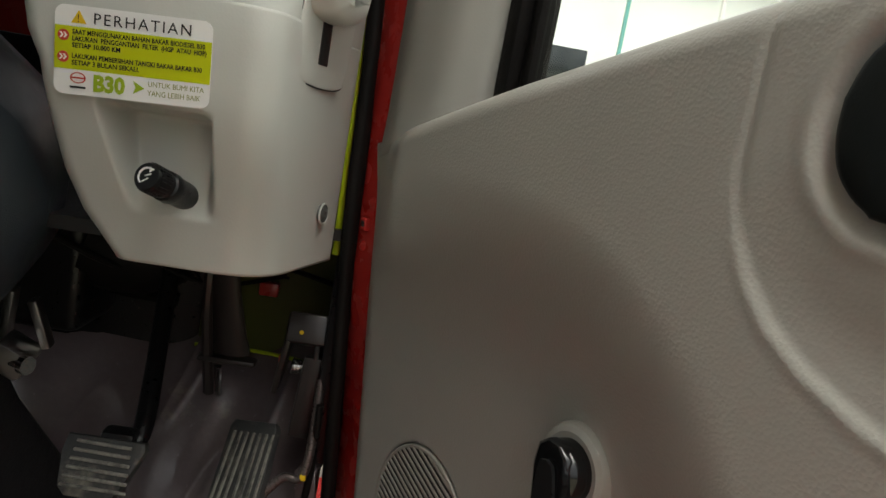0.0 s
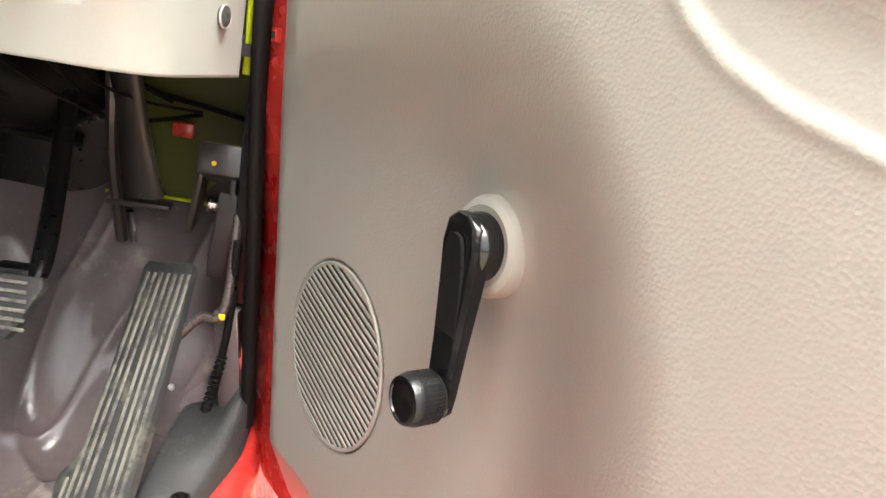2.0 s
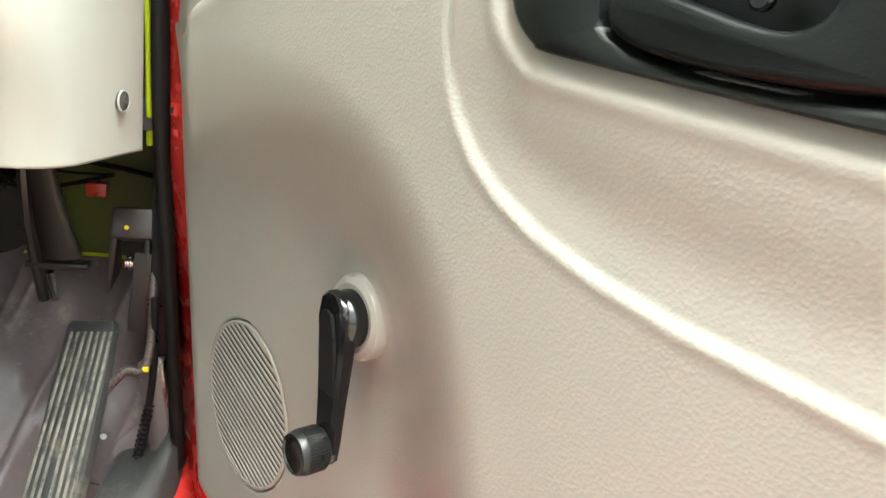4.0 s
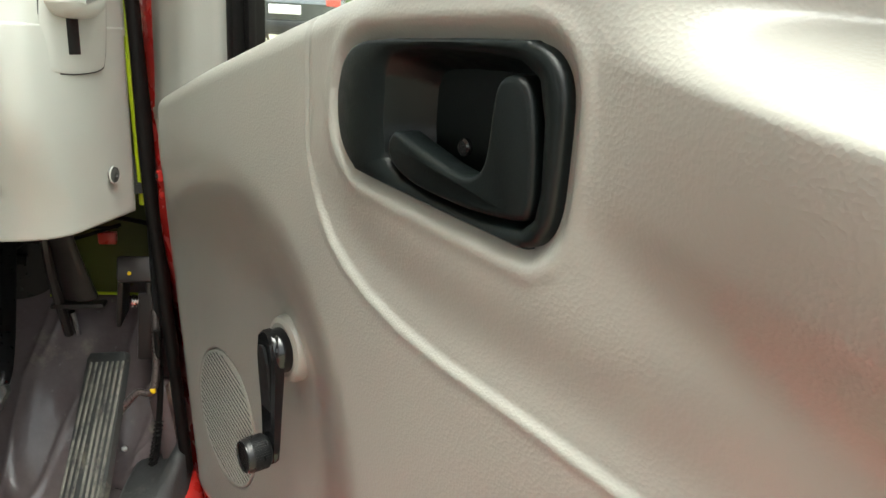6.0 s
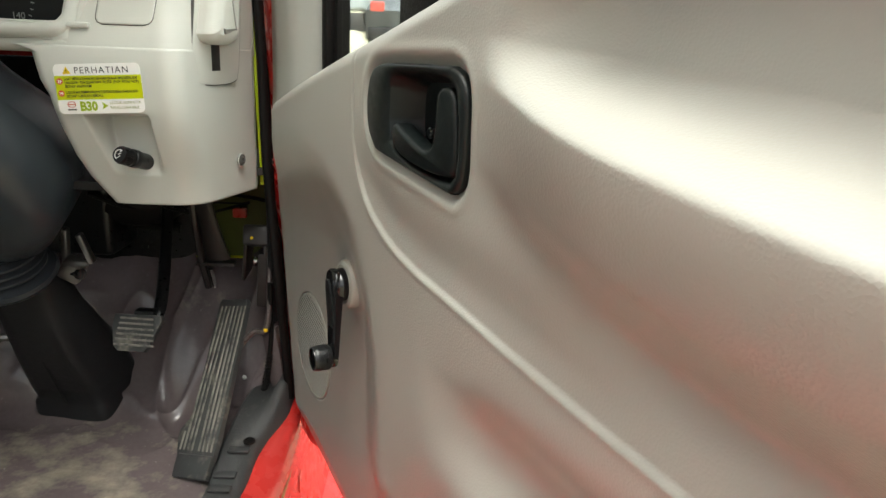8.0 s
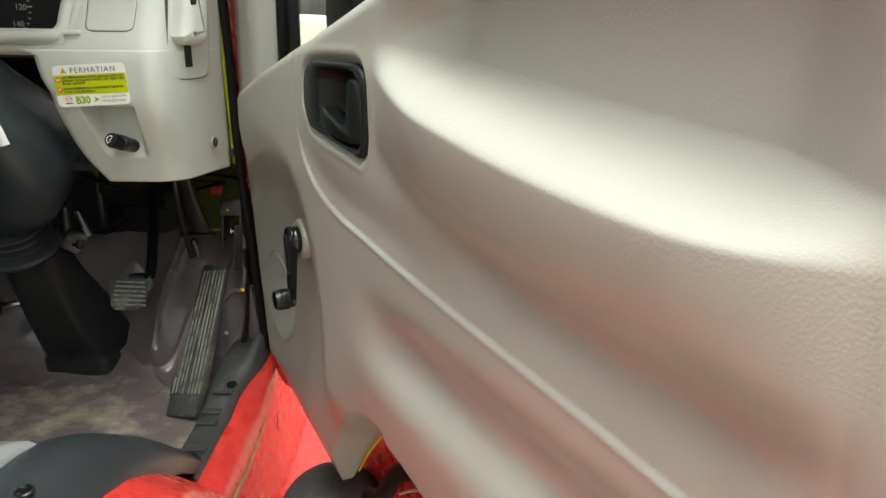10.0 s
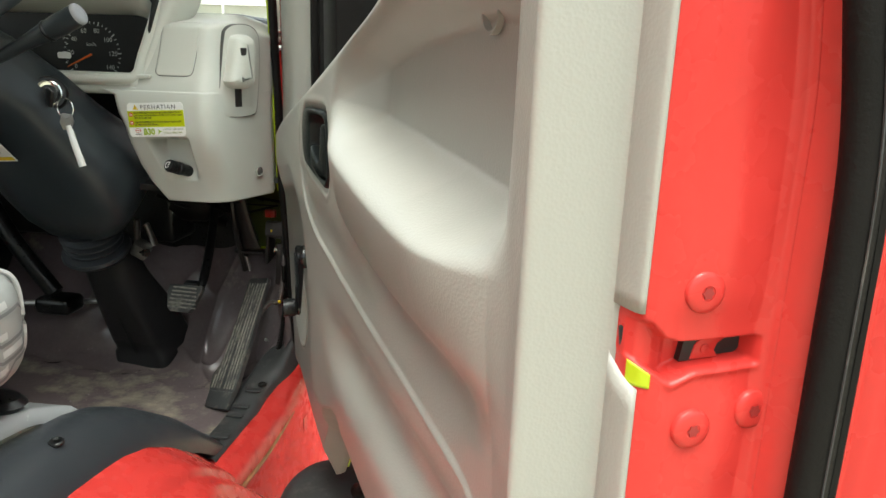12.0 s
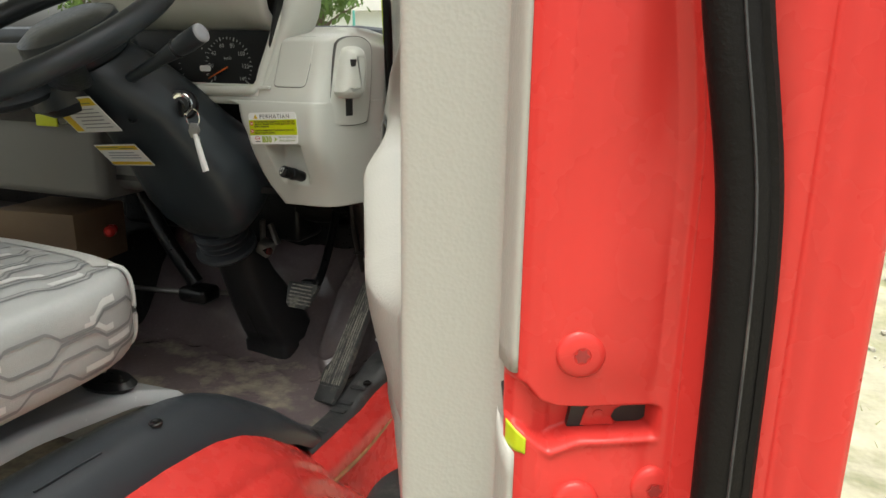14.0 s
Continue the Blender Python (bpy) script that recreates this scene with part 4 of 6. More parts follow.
draped(0.0622, 0.0872, 0.009, 0.1160, 1.4160, 0.0010, DASH, "blank_cover", "blank square switch cover")

# side pod with the lock cup, on the slanted side face
SA = math.degrees(math.atan2(0.165, 0.05))
side_m = Matrix.Translation((0.165, 0.625, 0)) @ Matrix.Rotation(radians(SA), 4, "Z")
pod = new("lock_pod")
pod.parent = dash
pod.matrix_basis = side_m
tagged(pod, "raised pod with a lock cup")
frame_out = [(0.022, 1.318), (0.030, 1.311), (0.07, 1.307), (0.108, 1.309), (0.119, 1.319), (0.126, 1.36), (0.131, 1.42), (0.126, 1.445), (0.105, 1.456), (0.075, 1.456), (0.052, 1.448), (0.044, 1.432), (0.032, 1.37)]
fo = [(p.x, p.z) for p in curve_points([(x, 0, z) for x, z in frame_out + frame_out[:1]], 4)][:-1]
part("pod_gap", slab(fo, 0.012), GAPLINE, pod, m=pose(0, -0.0044, 0))
part("pod_plate", slab([(0.077 + (x - 0.077) * 0.984, 1.382 + (z - 1.382) * 0.989) for x, z in fo], 0.012, 0.0016), DASH, pod, m=pose(0, -0.0054, 0))
cup = [(0.037, 1.366), (0.046, 1.357), (0.068, 1.354), (0.087, 1.357), (0.095, 1.368), (0.100, 1.40), (0.097, 1.428), (0.088, 1.438), (0.075, 1.440), (0.060, 1.437), (0.053, 1.427), (0.044, 1.39)]
cf = [(p.x, p.z) for p in curve_points([(x, 0, z) for x, z in cup + cup[:1]], 4)][:-1]
part("lock_cup", slab(cf, 0.040, 0.017, 8), DASH, pod, "rounded grey lock cup", pose(0, -0.031, 0))
part("cup_slot", box((0.016, 0.005, 0.012), (0.064, -0.0284, 1.4130), 0.001), INK_AND_SHADE, pod)
part("lock_slot", box((0.017, 0.008, 0.032), (0.072, -0.0020, 1.3400), 0.001), INK_AND_SHADE, pod)
scr = new("panel_screw")
scr.parent = dash
scr.matrix_basis = side_m @ pose(0.126, -0.001, 1.2095)
part("screw_dish", lathe([(0.0090, 0.001), (0.0089, -0.0003), (0.0085, -0.0005), (0.0080, -0.0003), (0.0074, 0.001)], 26, False), DASH, scr)
# dark grey head stands for the shade in the screw's recess
part("screw_head", lathe([(0.0076, 0.003), (0.0076, -0.0002), (0.0060, -0.0003), (0.0048, -0.0010), (0.0026, -0.0016), (0.002, 0.0)], 20), GAPLINE, scr, "screw head darkened for the shade of its recess")

# pull lever knob in the pocket
kn = new("throttle_knob")
kn.parent = dash
kn.matrix_basis = look((0.1015, 0.6150, 1.2325), (0.128, 0.690, 1.205)) @ pose(0, 0, 0, -90)
tagged(kn, "black ribbed pull knob with white symbol")
part("knob", lathe([(0.0088, 0.0), (0.0095, 0.0012), (0.0098, 0.004), (0.0098, 0.015), (0.0092, 0.017), (0.0092, 0.0185), (0.0106, 0.0195), (0.0108, 0.026), (0.0098, 0.028), (0.0096, 0.05)], 32), BLACK, kn)
kk = bmesh.new()
for k in range(26):
    a = 2 * math.pi * k / 26
    box((0.0011, 0.011, 0.0009), (0.0098 * math.cos(a), 0.008, 0.0098 * math.sin(a)), 0, Matrix.Rotation(-a + math.pi / 2, 4, "Y"), bm=kk)
part("knurling", kk, BLACK, kn, shade=False)
part("symbol", sweep([(0.0055 * math.cos(radians(a)), -0.0003, 0.0055 * math.sin(radians(a))) for a in range(60, 250, 20)], 0.0007, 5, 2), WHITE, kn)
part("symbol_arrow", slab([(0.001, 0.0062), (0.0045, 0.0052), (0.0015, 0.0028)], 0.0005), WHITE, kn, m=pose(0, -0.0006, 0))
part("symbol_bar", sweep([(0.003, -0.0003, 0.002), (-0.001, -0.0003, 0.0), (0.002, -0.0003, -0.001), (-0.002, -0.0003, -0.004)], 0.0005, 5, 0), WHITE, kn)

# the fuel sticker
stk = thing("fuel_sticker", "white and lime fuel notice sticker on the dashboard", "sticker", Matrix.Translation((0.0855, 0.6168, 1.3042)) @ pose(0, 0, 0, 0, -3.4, 1))
W, Hs = 0.0945, 0.0535
part("backing", slab(rounded(W, Hs, 0.0058, 6), 0.0004), WHITE, stk)
part("lime_band", slab([(-W / 2 + 0.0002, -0.0115), (W / 2 - 0.0002, -0.0115), (W / 2 - 0.0002, 0.0142), (-W / 2 + 0.0002, 0.0142)], 0.0003), STICKER_LIME, stk, m=pose(0, -0.0003, 0))
text("PERHATIAN", 0.0096, (-0.0245, -0.0007, 0.0166), stk, INK_AND_SHADE, spacing=1.22)
part("warning_sign", slab([(-0.0375, 0.0162), (-0.0285, 0.0162), (-0.033, 0.0240)], 0.0003), YELLOW, stk, m=pose(0, -0.0004, 0))
text("!", 0.0066, (-0.0338, -0.0012, 0.0169), stk, INK_AND_SHADE)
LINES = (("SAAT MENGGUNAKAN BAHAN BAKAR BIODIESEL B30", 0.0096), ("LAKUKAN  PENGGANTIAN  FILTER  (HGP  ATAU  HOP)", 0.0056), ("SETIAP 10.000 KM", 0.0016), ("LAKUKAN PEMBERSIHAN TANGKI BAKAR BAKAR B30", -0.0048), ("SETIAP 3 BULAN SEKALI.", -0.0088))
for body, z in LINES:
    ln = text(body, 0.0041, (-0.0365, -0.0008, z), stk, INK_AND_SHADE, width=0.80 if len(body) > 30 else 0.92)
    ln.data.offset = 0.00008
for z in (0.0085, -0.0045):
    b = part("bullet", lathe([(0.0034, 0.0003), (0.0034, -0.0001)], 20), INK_RED, stk, m=pose(-0.0418, -0.0005, z))
    for dx in (-0.0014, 0.0008):
        part("chevron", slab([(dx - 0.0008, 0.0017), (dx + 0.0003, 0.0017), (dx + 0.0016, 0), (dx + 0.0003, -0.0017), (dx - 0.0008, -0.0017), (dx + 0.0005, 0)], 0.0002), WHITE, b, m=pose(0, -0.0004, 0))
part("oval_mark", lathe([(0.0047, 0), (0.0047, -0.0001), (0.0039, -0.0001), (0.0039, 0)], 24, False), INK_RED, stk, m=pose(-0.0325, -0.0006, -0.0165) @ Matrix.Diagonal((1, 1, 0.72, 1)))
part("oval_bar", box((0.0085, 0.0002, 0.0009), (-0.0325, -0.0006, -0.0165), 0), INK_RED, stk)
part("name_bar", box((0.0095, 0.0002, 0.0013), (-0.0325, -0.0006, -0.0222), 0), INK_AND_SHADE, stk)
text("B30", 0.0135, (-0.0235, -0.0007, -0.0232), stk, INK_GREEN, width=0.92, spacing=0.98).data.offset = 0.0006
part("arrow", slab([(0.0005, -0.0145), (0.0075, -0.0185), (0.0005, -0.0225), (0.0022, -0.0185)], 0.0002), INK_GREEN, stk, m=pose(0, -0.0005, 0))
text("UNTUK BUMI KITA", 0.0047, (0.0095, -0.0007, -0.0170), stk, INK_OLIVE, width=0.86)
text("YANG LEBIH BAIK", 0.0047, (0.0095, -0.0007, -0.0225), stk, INK_OLIVE, width=0.86)

# ---------------------------------------------------------------- steering column
column = thing("steering_column", "blue-black steering column with key switch and stalk", "steering column")
C0, C1 = Vector((-0.112, 0.83, 0.79)), Vector((-0.185, 0.495, 1.415))


def shroud_ring(c, w, d, back):
    out = []
    for k in range(28):
        a = 2 * math.pi * k / 28
        x = w * math.copysign(abs(math.cos(a)) ** 0.6, math.cos(a))
        y = d * math.copysign(abs(math.sin(a)) ** 0.6, math.sin(a))
        out.append((c[0] + x, c[1] + y * 0.85, c[2] + y * 0.5 + back * math.cos(a)))
    return out


rings = [shroud_ring(c, w, d, 0) for c, w, d in (((-0.090, 0.690, 1.108), 0.050, 0.044), ((-0.086, 0.684, 1.124), 0.074, 0.060), ((-0.082, 0.668, 1.16), 0.100, 0.078), ((-0.088, 0.652, 1.205), 0.114, 0.088), ((-0.098, 0.632, 1.25), 0.112, 0.085), ((-0.118, 0.606, 1.29), 0.100, 0.075), ((-0.134, 0.562, 1.345), 0.088, 0.066), ((-0.165, 0.515, 1.395), 0.076, 0.066), ((-0.18, 0.495, 1.42), 0.060, 0.058))]
put("shroud", grid_mesh("shroud", np.array([r + r[:1] for r in rings]), SHROUD), column)
part("shroud_end", lathe([(0.06, 0), (0.055, 0.012), (0.03, 0.016)], 28), SHROUD, column, m=look(tuple(C1), tuple(C0)) @ pose(0, 0, 0, -90))
# bellows and lower tube
bel = look((-0.094, 0.678, 1.107), (-0.108, 0.815, 0.80)) @ pose(0, 0, 0, -90)
prof_b = [(0.050, 0.0)]
for k in range(3):
    y = 0.008 + 0.013 * k
    prof_b += [(0.042 - 0.001 * k, y), (0.052 - 0.001 * k, y + 0.004), (0.052 - 0.001 * k, y + 0.007), (0.042 - 0.001 * k, y + 0.011)]
prof_b += [(0.058, 0.050), (0.060, 0.056), (0.052, 0.066), (0.040, 0.07)]
part("bellows", lathe(prof_b, 36), ARCH, column, "ribbed rubber bellows", bel)
tube = []
for z, fl, fr, br, bl in ((1.080, (-0.136, 0.690), (-0.062, 0.686), (-0.056, 0.740), (-0.144, 0.740)), (1.045, (-0.142, 0.705), (-0.058, 0.700), (-0.050, 0.765), (-0.150, 0.765)), (0.99, (-0.145, 0.720), (-0.055, 0.715), (-0.044, 0.800), (-0.152, 0.800)), (0.90, (-0.150, 0.762), (-0.054, 0.757), (-0.034, 0.872), (-0.158, 0.872)), (0.835, (-0.156, 0.800), (-0.056, 0.795), (-0.020, 0.895), (-0.164, 0.905)), (0.806, (-0.160, 0.820), (-0.056, 0.814), (-0.006, 0.898), (-0.168, 0.912)), (0.800, (-0.164, 0.818), (-0.052, 0.811), (0.000, 0.896), (-0.172, 0.914)), (0.768, (-0.166, 0.822), (-0.051, 0.815), (0.004, 0.902), (-0.174, 0.92))):
    ring_ = []
    quad = [Vector(q) for q in (fl, fr, br, bl)]
    round_ = 0.16 + 0.16 * float(smooth(0.84, 1.0, z))
    for k in range(4):
        a, b, c = quad[k - 1], quad[k], quad[(k + 1) % 4]
        p, q = b + (a - b) * round_, b + (c - b) * round_
        ring_ += [(1 - t) ** 2 * p + 2 * t * (1 - t) * b + t * t * q for t in (0, 0.2, 0.4, 0.6, 0.8, 1.0)]
    tube.append([(p.x, p.y, z) for p in ring_ + ring_[:1]])
put("lower_cover", grid_mesh("lower_cover", np.array(tube), COVER), column, "matt black lower column cover with a flared foot")
part("cover_seam", sweep([(-0.106, 0.8125, 0.802), (-0.105, 0.792, 0.84), (-0.104, 0.760, 0.90)], 0.0012, 5), COVER, column)
# key switch, stalk
part("key_switch", lathe([(0.026, 0.012), (0.026, -0.004), (0.023, -0.008), (0.018, -0.008)], 32), BLACK, column, "black key switch surround", look((-0.052, 0.558, 1.342), (-0.20, 0.80, 1.30)) @ pose(0, 0, 0, -90))
part("key_barrel", lathe([(0.0185, 0.0), (0.0185, -0.0105), (0.0165, -0.0115), (0.0125, -0.0100)], 32), CHROME, column, "chrome key barrel ring", look((-0.052, 0.558, 1.342), (-0.20, 0.80, 1.30)) @ pose(0, 0, 0, -90))
part("key_slot", lathe([(0.0125, -0.009), (0.012, -0.0105)], 24), INK_AND_SHADE, column, m=look((-0.052, 0.558, 1.342), (-0.20, 0.80, 1.30)) @ pose(0, 0, 0, -90))
part("stalk", sweep([(-0.125, 0.497, 1.372), (-0.08, 0.493, 1.392), (-0.035, 0.491, 1.412), (-0.005, 0.4905, 1.426), (0.025, 0.490, 1.440), (0.054, 0.490, 1.4545)], [0.0075, 0.0085, 0.0095, 0.0125, 0.0155, 0.0150], 16), SHROUD, column, "black control stalk")
part("stalk_ring", lathe([(0.0138, -0.001), (0.0152, 0.0005), (0.0152, 0.003), (0.0138, 0.0045)], 20, False), BLACK, column, m=look((0.006, 0.490, 1.431), (0.054, 0.490, 1.4545)) @ pose(0, 0, 0, -90))
part("stalk_cap", lathe([(0.0152, 0.0), (0.0148, 0.003), (0.0125, 0.0052), (0.006, 0.006)], 24), INK_GREY, column, "grey stalk end cap", look((0.054, 0.490, 1.4545), (0.09, 0.490, 1.472)) @ pose(0, 0, 0, -90))
part("stalk_well", box((0.036, 0.006, 0.024), (-0.130, 0.503, 1.392), 0.003, pose(0, 0, 0, -30, 30, 0)), INK_AND_SHADE, column)
part("stalk_cover", box((0.030, 0.02, 0.035), (-0.138, 0.500, 1.405), 0.006, pose(0, 0, 0, -30, 20, 0)), SHROUD, column)
part("shroud_screw", lathe([(0.0095, 0.002), (0.0095, -0.001), (0.008, -0.0015), (0.006, 0.003)], 22), BLACK, column, m=look((-0.104, 0.502, 1.322), (-0.12, 0.62, 1.26)) @ pose(0, 0, 0, -90))
# steering wheel
wheel_c, wheel_ax = Vector((-0.215, 0.425, 1.448)), (C1 - C0).normalized()
e1 = Vector((1, 0, 0)).cross(wheel_ax).normalized()
e2 = wheel_ax.cross(e1)
wheel = new("steering_wheel")
wheel.parent = column
tagged(wheel, "dark thick-rimmed steering wheel")
wheel_c = wheel_c - 0.014 * (e1 + e2)
rim_pts = [wheel_c + 0.225 * (math.cos(2 * math.pi * k / 48) * e1 + math.sin(2 * math.pi * k / 48) * e2) for k in range(49)]
part("rim", sweep(rim_pts, 0.0185, 16, 0, up=tuple(wheel_ax)), SHROUD, wheel)
hub_c = wheel_c - 0.075 * wheel_ax
for a in (30, 90, 150):
    d = math.cos(radians(a)) * e2 + math.sin(radians(a)) * e1
    part("spoke", sweep([hub_c + 0.03 * d, hub_c + 0.09 * d + 0.008 * wheel_ax, hub_c + 0.16 * d + 0.035 * wheel_ax, wheel_c + 0.222 * d], [0.034, 0.030, 0.022, 0.014], 10, 4, flat=0.5), SHROUD, wheel)
part("hub_pad", lathe([(0.05, 0.05), (0.068, 0.03), (0.063, 0.0), (0.04, -0.012)], 28), SHROUD, wheel, m=look(tuple(hub_c), tuple(hub_c - wheel_ax)) @ pose(0, 0, 0, -90))

part("hub_skirt", lathe([(0.074, -0.01), (0.080, 0.0), (0.084, 0.020), (0.080, 0.045), (0.06, 0.055)], 36), SHROUD, wheel, "black skirt between wheel and column", look(tuple(C1 + 0.012 * wheel_ax), tuple(C1 + wheel_ax)) @ pose(0, 0, 0, -90))

# column stickers, their writing too small to read
for nm, corner, across, upward in (("warning_sticker", (-0.115, 0.500, 1.304), (0.133, -0.031, 0.012), (-0.002, -0.0474, 0.0575)), ("notice_sticker", (-0.0985, 0.549, 1.242), (0.125, -0.031, 0.012), (-0.002, -0.0325, 0.0395))):
    w, h = Vector(across).length, Vector(upward).length
    col_x, col_z = Vector(across).normalized(), Vector(upward).normalized()
    col_z = (col_z - col_x * col_z.dot(col_x)).normalized()
    turn = Matrix((col_x, col_z.cross(col_x), col_z)).transposed().to_4x4()
    big = h > 0.06
    st = thing(nm, "yellow and white notice sticker on the steering column", "sticker", Matrix.Translation(Vector(corner) - 0.5 * Vector(across) + 0.5 * Vector(upward) - 0.014 * col_z.cross(col_x) + 0.008 * col_z) @ turn)
    part("backing", slab(rounded(w, h, 0.002), 0.0005), WHITE, st)
    top_h = h * (0.20 if big else 0.18)
    part("yellow_band", box((w - 0.006, 0.0003, top_h), (0, -0.0003, h / 2 - 0.003 - top_h / 2), 0), YELLOW, st)
    if big:
        part("yellow_side", box((0.024, 0.0003, h - top_h - 0.007), (-w / 2 + 0.015, -0.0003, -top_h / 2), 0), YELLOW, st)
    else:
        part("yellow_foot", box((w - 0.006, 0.0003, 0.007), (0, -0.0003, -h / 2 + 0.0065), 0), YELLOW, st)
    for k in range(6 if big else 3):
        part("print_bar", box(((w - 0.05 if big else w - 0.03) * (0.95 if k % 3 else 0.8), 0.0002, 0.0022), (0.014 if big else 0.0, -0.0006, h / 2 - top_h - 0.010 - k * (0.0078 if big else 0.0062)), 0), INK_GREY, st)
    for k in range(2):
        part("heading_bar", box((w * (0.55 - 0.2 * k), 0.0002, 0.0022), (-0.01 + 0.06 * k - 0.02, -0.0006, h / 2 - 0.003 - top_h * (0.35 + 0.32 * k)), 0), INK_OLIVE, st)

# ignition key, hanging tag
key = thing("ignition_key", "steel ignition key with a white tag in the switch", "key")
part("split_ring", sweep([(-0.010 + 0.013 * math.cos(radians(a)), 0.533, 1.323 + 0.015 * math.sin(radians(a))) for a in range(0, 361, 30)], 0.0011, 6, 2), CHROME, key, "steel split ring")
part("key_bow", box((0.020, 0.006, 0.026), (-0.040, 0.541, 1.337), 0.003, pose(0, 0, 0, 0, 20, -30)), BLACK, key, "black key bow in the switch")
part("spare_key", slab([(-0.009, 0.012), (0.006, 0.014), (0.011, 0.004), (0.007, -0.010), (-0.004, -0.012), (-0.011, -0.002)], 0.003, 0.0006), METAL, key, "dull steel key head", pose(-0.010, 0.532, 1.302, 0, 10, 0))
part("spare_blade", box((0.006, 0.002, 0.034), (0.001, 0.533, 1.276), 0.0006, pose(0, 0, 0, 0, -14, 0)), CHROME, key)
part("tag", sweep([(-0.006, 0.530, 1.298), (0.003, 0.529, 1.268), (0.012, 0.529, 1.238)], [0.0036, 0.0050, 0.0055], 10, 4), WHITE, key, "white plastic key tag")

# centre stack beyond the column
stack = thing("centre_console", "grey-beige centre console with black radio", "console")
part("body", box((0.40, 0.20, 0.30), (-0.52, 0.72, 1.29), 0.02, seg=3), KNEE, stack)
part("radio", box((0.20, 0.02, 0.09), (-0.47, 0.614, 1.335), 0.004), GLOSS, stack, "black radio")
part("radio_strip", box((0.14, 0.004, 0.012), (-0.45, 0.603, 1.352), 0.001), CHROME, stack, "bright metal strip")
part("radio_slot", box((0.14, 0.004, 0.016), (-0.45, 0.603, 1.332), 0.001), BLACK, stack)
part("card", box((0.055, 0.004, 0.022), (-0.425, 0.603, 1.296), 0.001), STICKER_LIME, stack, "pale lime card")
part("console_knee", box((0.30, 0.12, 0.16), (-0.33, 0.72, 1.235), 0.03, seg=3), KNEE, stack, "grey knee panel with its shade in the colour")

# ---------------------------------------------------------------- pedals
acc = thing("accelerator_pedal", "ribbed dark accelerator pedal, dusty and worn", "pedal")
a_bot, a_top = Vector((0.135, 0.670, 0.780)), Vector((0.1600, 0.830, 0.982))
along = (a_top - a_bot).normalized()
acr = Vector((0.050, -0.022, 0.012)).normalized()
acr = (acr - along * acr.dot(along)).normalized()
nrm = acr.cross(along).normalized()
if nrm.y > 0:
    nrm = -nrm
PM = Matrix((acr, -nrm, along)).transposed().to_4x4()
PM.translation = a_bot
L = (a_top - a_bot).length
acc_out = [(-0.030, -0.004), (0.027, -0.004), (0.031, 0.030), (0.0325, 0.045), (0.0310, 0.12), (0.0280, 0.19), (0.0235, L - 0.006), (0.020, L), (-0.027, L), (-0.0305, L - 0.006), (-0.0285, 0.18), (-0.0265, 0.088), (-0.0300, 0.078), (-0.0425, 0.062), (-0.0430, 0.050), (-0.0365, 0.027)]
part("pad", slab(acc_out, 0.009, 0.0015), PEDAL, acc, m=PM)
for k in range(8):
    x = -0.0305 + 0.0075 * k
    top = L - 0.012
    low = 0.034
    if k == 0:
        top = 0.060
    bm = box((0.0028, 0.0024, top - low), (x + 0.001, -0.0008, (top + low) / 2), 0.0006, seg=1)
    for v in bm.verts:
        v.co.x += (0.0045 if k > 3 else -0.004) * (1 - min(1, v.co.z / 0.1))
    part("rib", bm, SCUFF, acc, m=PM)
part("heel", box((0.064, 0.011, 0.032), (-0.002, 0.003, 0.013), 0.002), PEDAL, acc, "plain dark heel block", PM)
part("pedal_rod", sweep([PM @ Vector((0.018, 0.012, L * 0.72)), (0.195, 0.792, 0.946), (0.209, 0.790, 0.947), (0.2155, 0.792, 0.957), (0.2175, 0.800, 0.985), (0.2165, 0.815, 1.04)], 0.0044, 10), ROD, acc, "bent dark steel pedal rod")
part("rod_clip", box((0.006, 0.006, 0.006), (0.2145, 0.789, 0.951), 0.001), YELLOW, acc)

brake = thing("brake_pedal", "black brake pedal with worn ribbed pad", "pedal")
bp = Matrix.Translation((0.042, 0.742, 0.963)) @ pose(0, 0, 0, -24, 0, -4) @ Matrix.Diagonal((1.08, 1, 1.14, 1))
part("pad", slab([(-0.029, 0.019), (-0.031, 0.006), (-0.027, -0.020), (-0.020, -0.026), (0.016, -0.026), (0.022, -0.018), (0.035, 0.014), (0.033, 0.020)], 0.010, 0.002), PEDAL, brake, m=bp)
for k in range(6):
    part("rib", box((0.044 + 0.003 * (5 - k) * 0.6, 0.003, 0.0026), (0.002, -0.0012, -0.018 + 0.0065 * k), 0.0006, seg=1), SCUFF, brake, m=bp)
part("arm", sweep([(0.062, 0.757, 0.962), (0.066, 0.778, 0.985), (0.052, 0.84, 1.03), (0.038, 0.90, 1.10), (0.030, 0.93, 1.18)], [0.009, 0.009, 0.009, 0.010], 10, 5, flat=0.8), BLACK, brake)
part("clevis", box((0.030, 0.02, 0.020), (0.052, 0.762, 0.978), 0.005), BLACK, brake)

clevis = thing("steering_joint", "oily steel steering joint under the column", "joint")
part("yoke", box((0.030, 0.026, 0.030), (-0.034, 0.742, 1.050), 0.005, pose(0, 0, 0, 20, 30, 10)), METAL, clevis)
part("bolt", lathe([(0.008, -0.02), (0.008, -0.014), (0.005, -0.012), (0.005, 0.02)], 12), CHROME, clevis, m=pose(-0.034, 0.735, 1.048, 0, 0, 70))
part("fork", box((0.008, 0.012, 0.05), (-0.045, 0.75, 1.082), 0.002, pose(0, 0, 0, 10, 10, 0)), METAL, clevis)
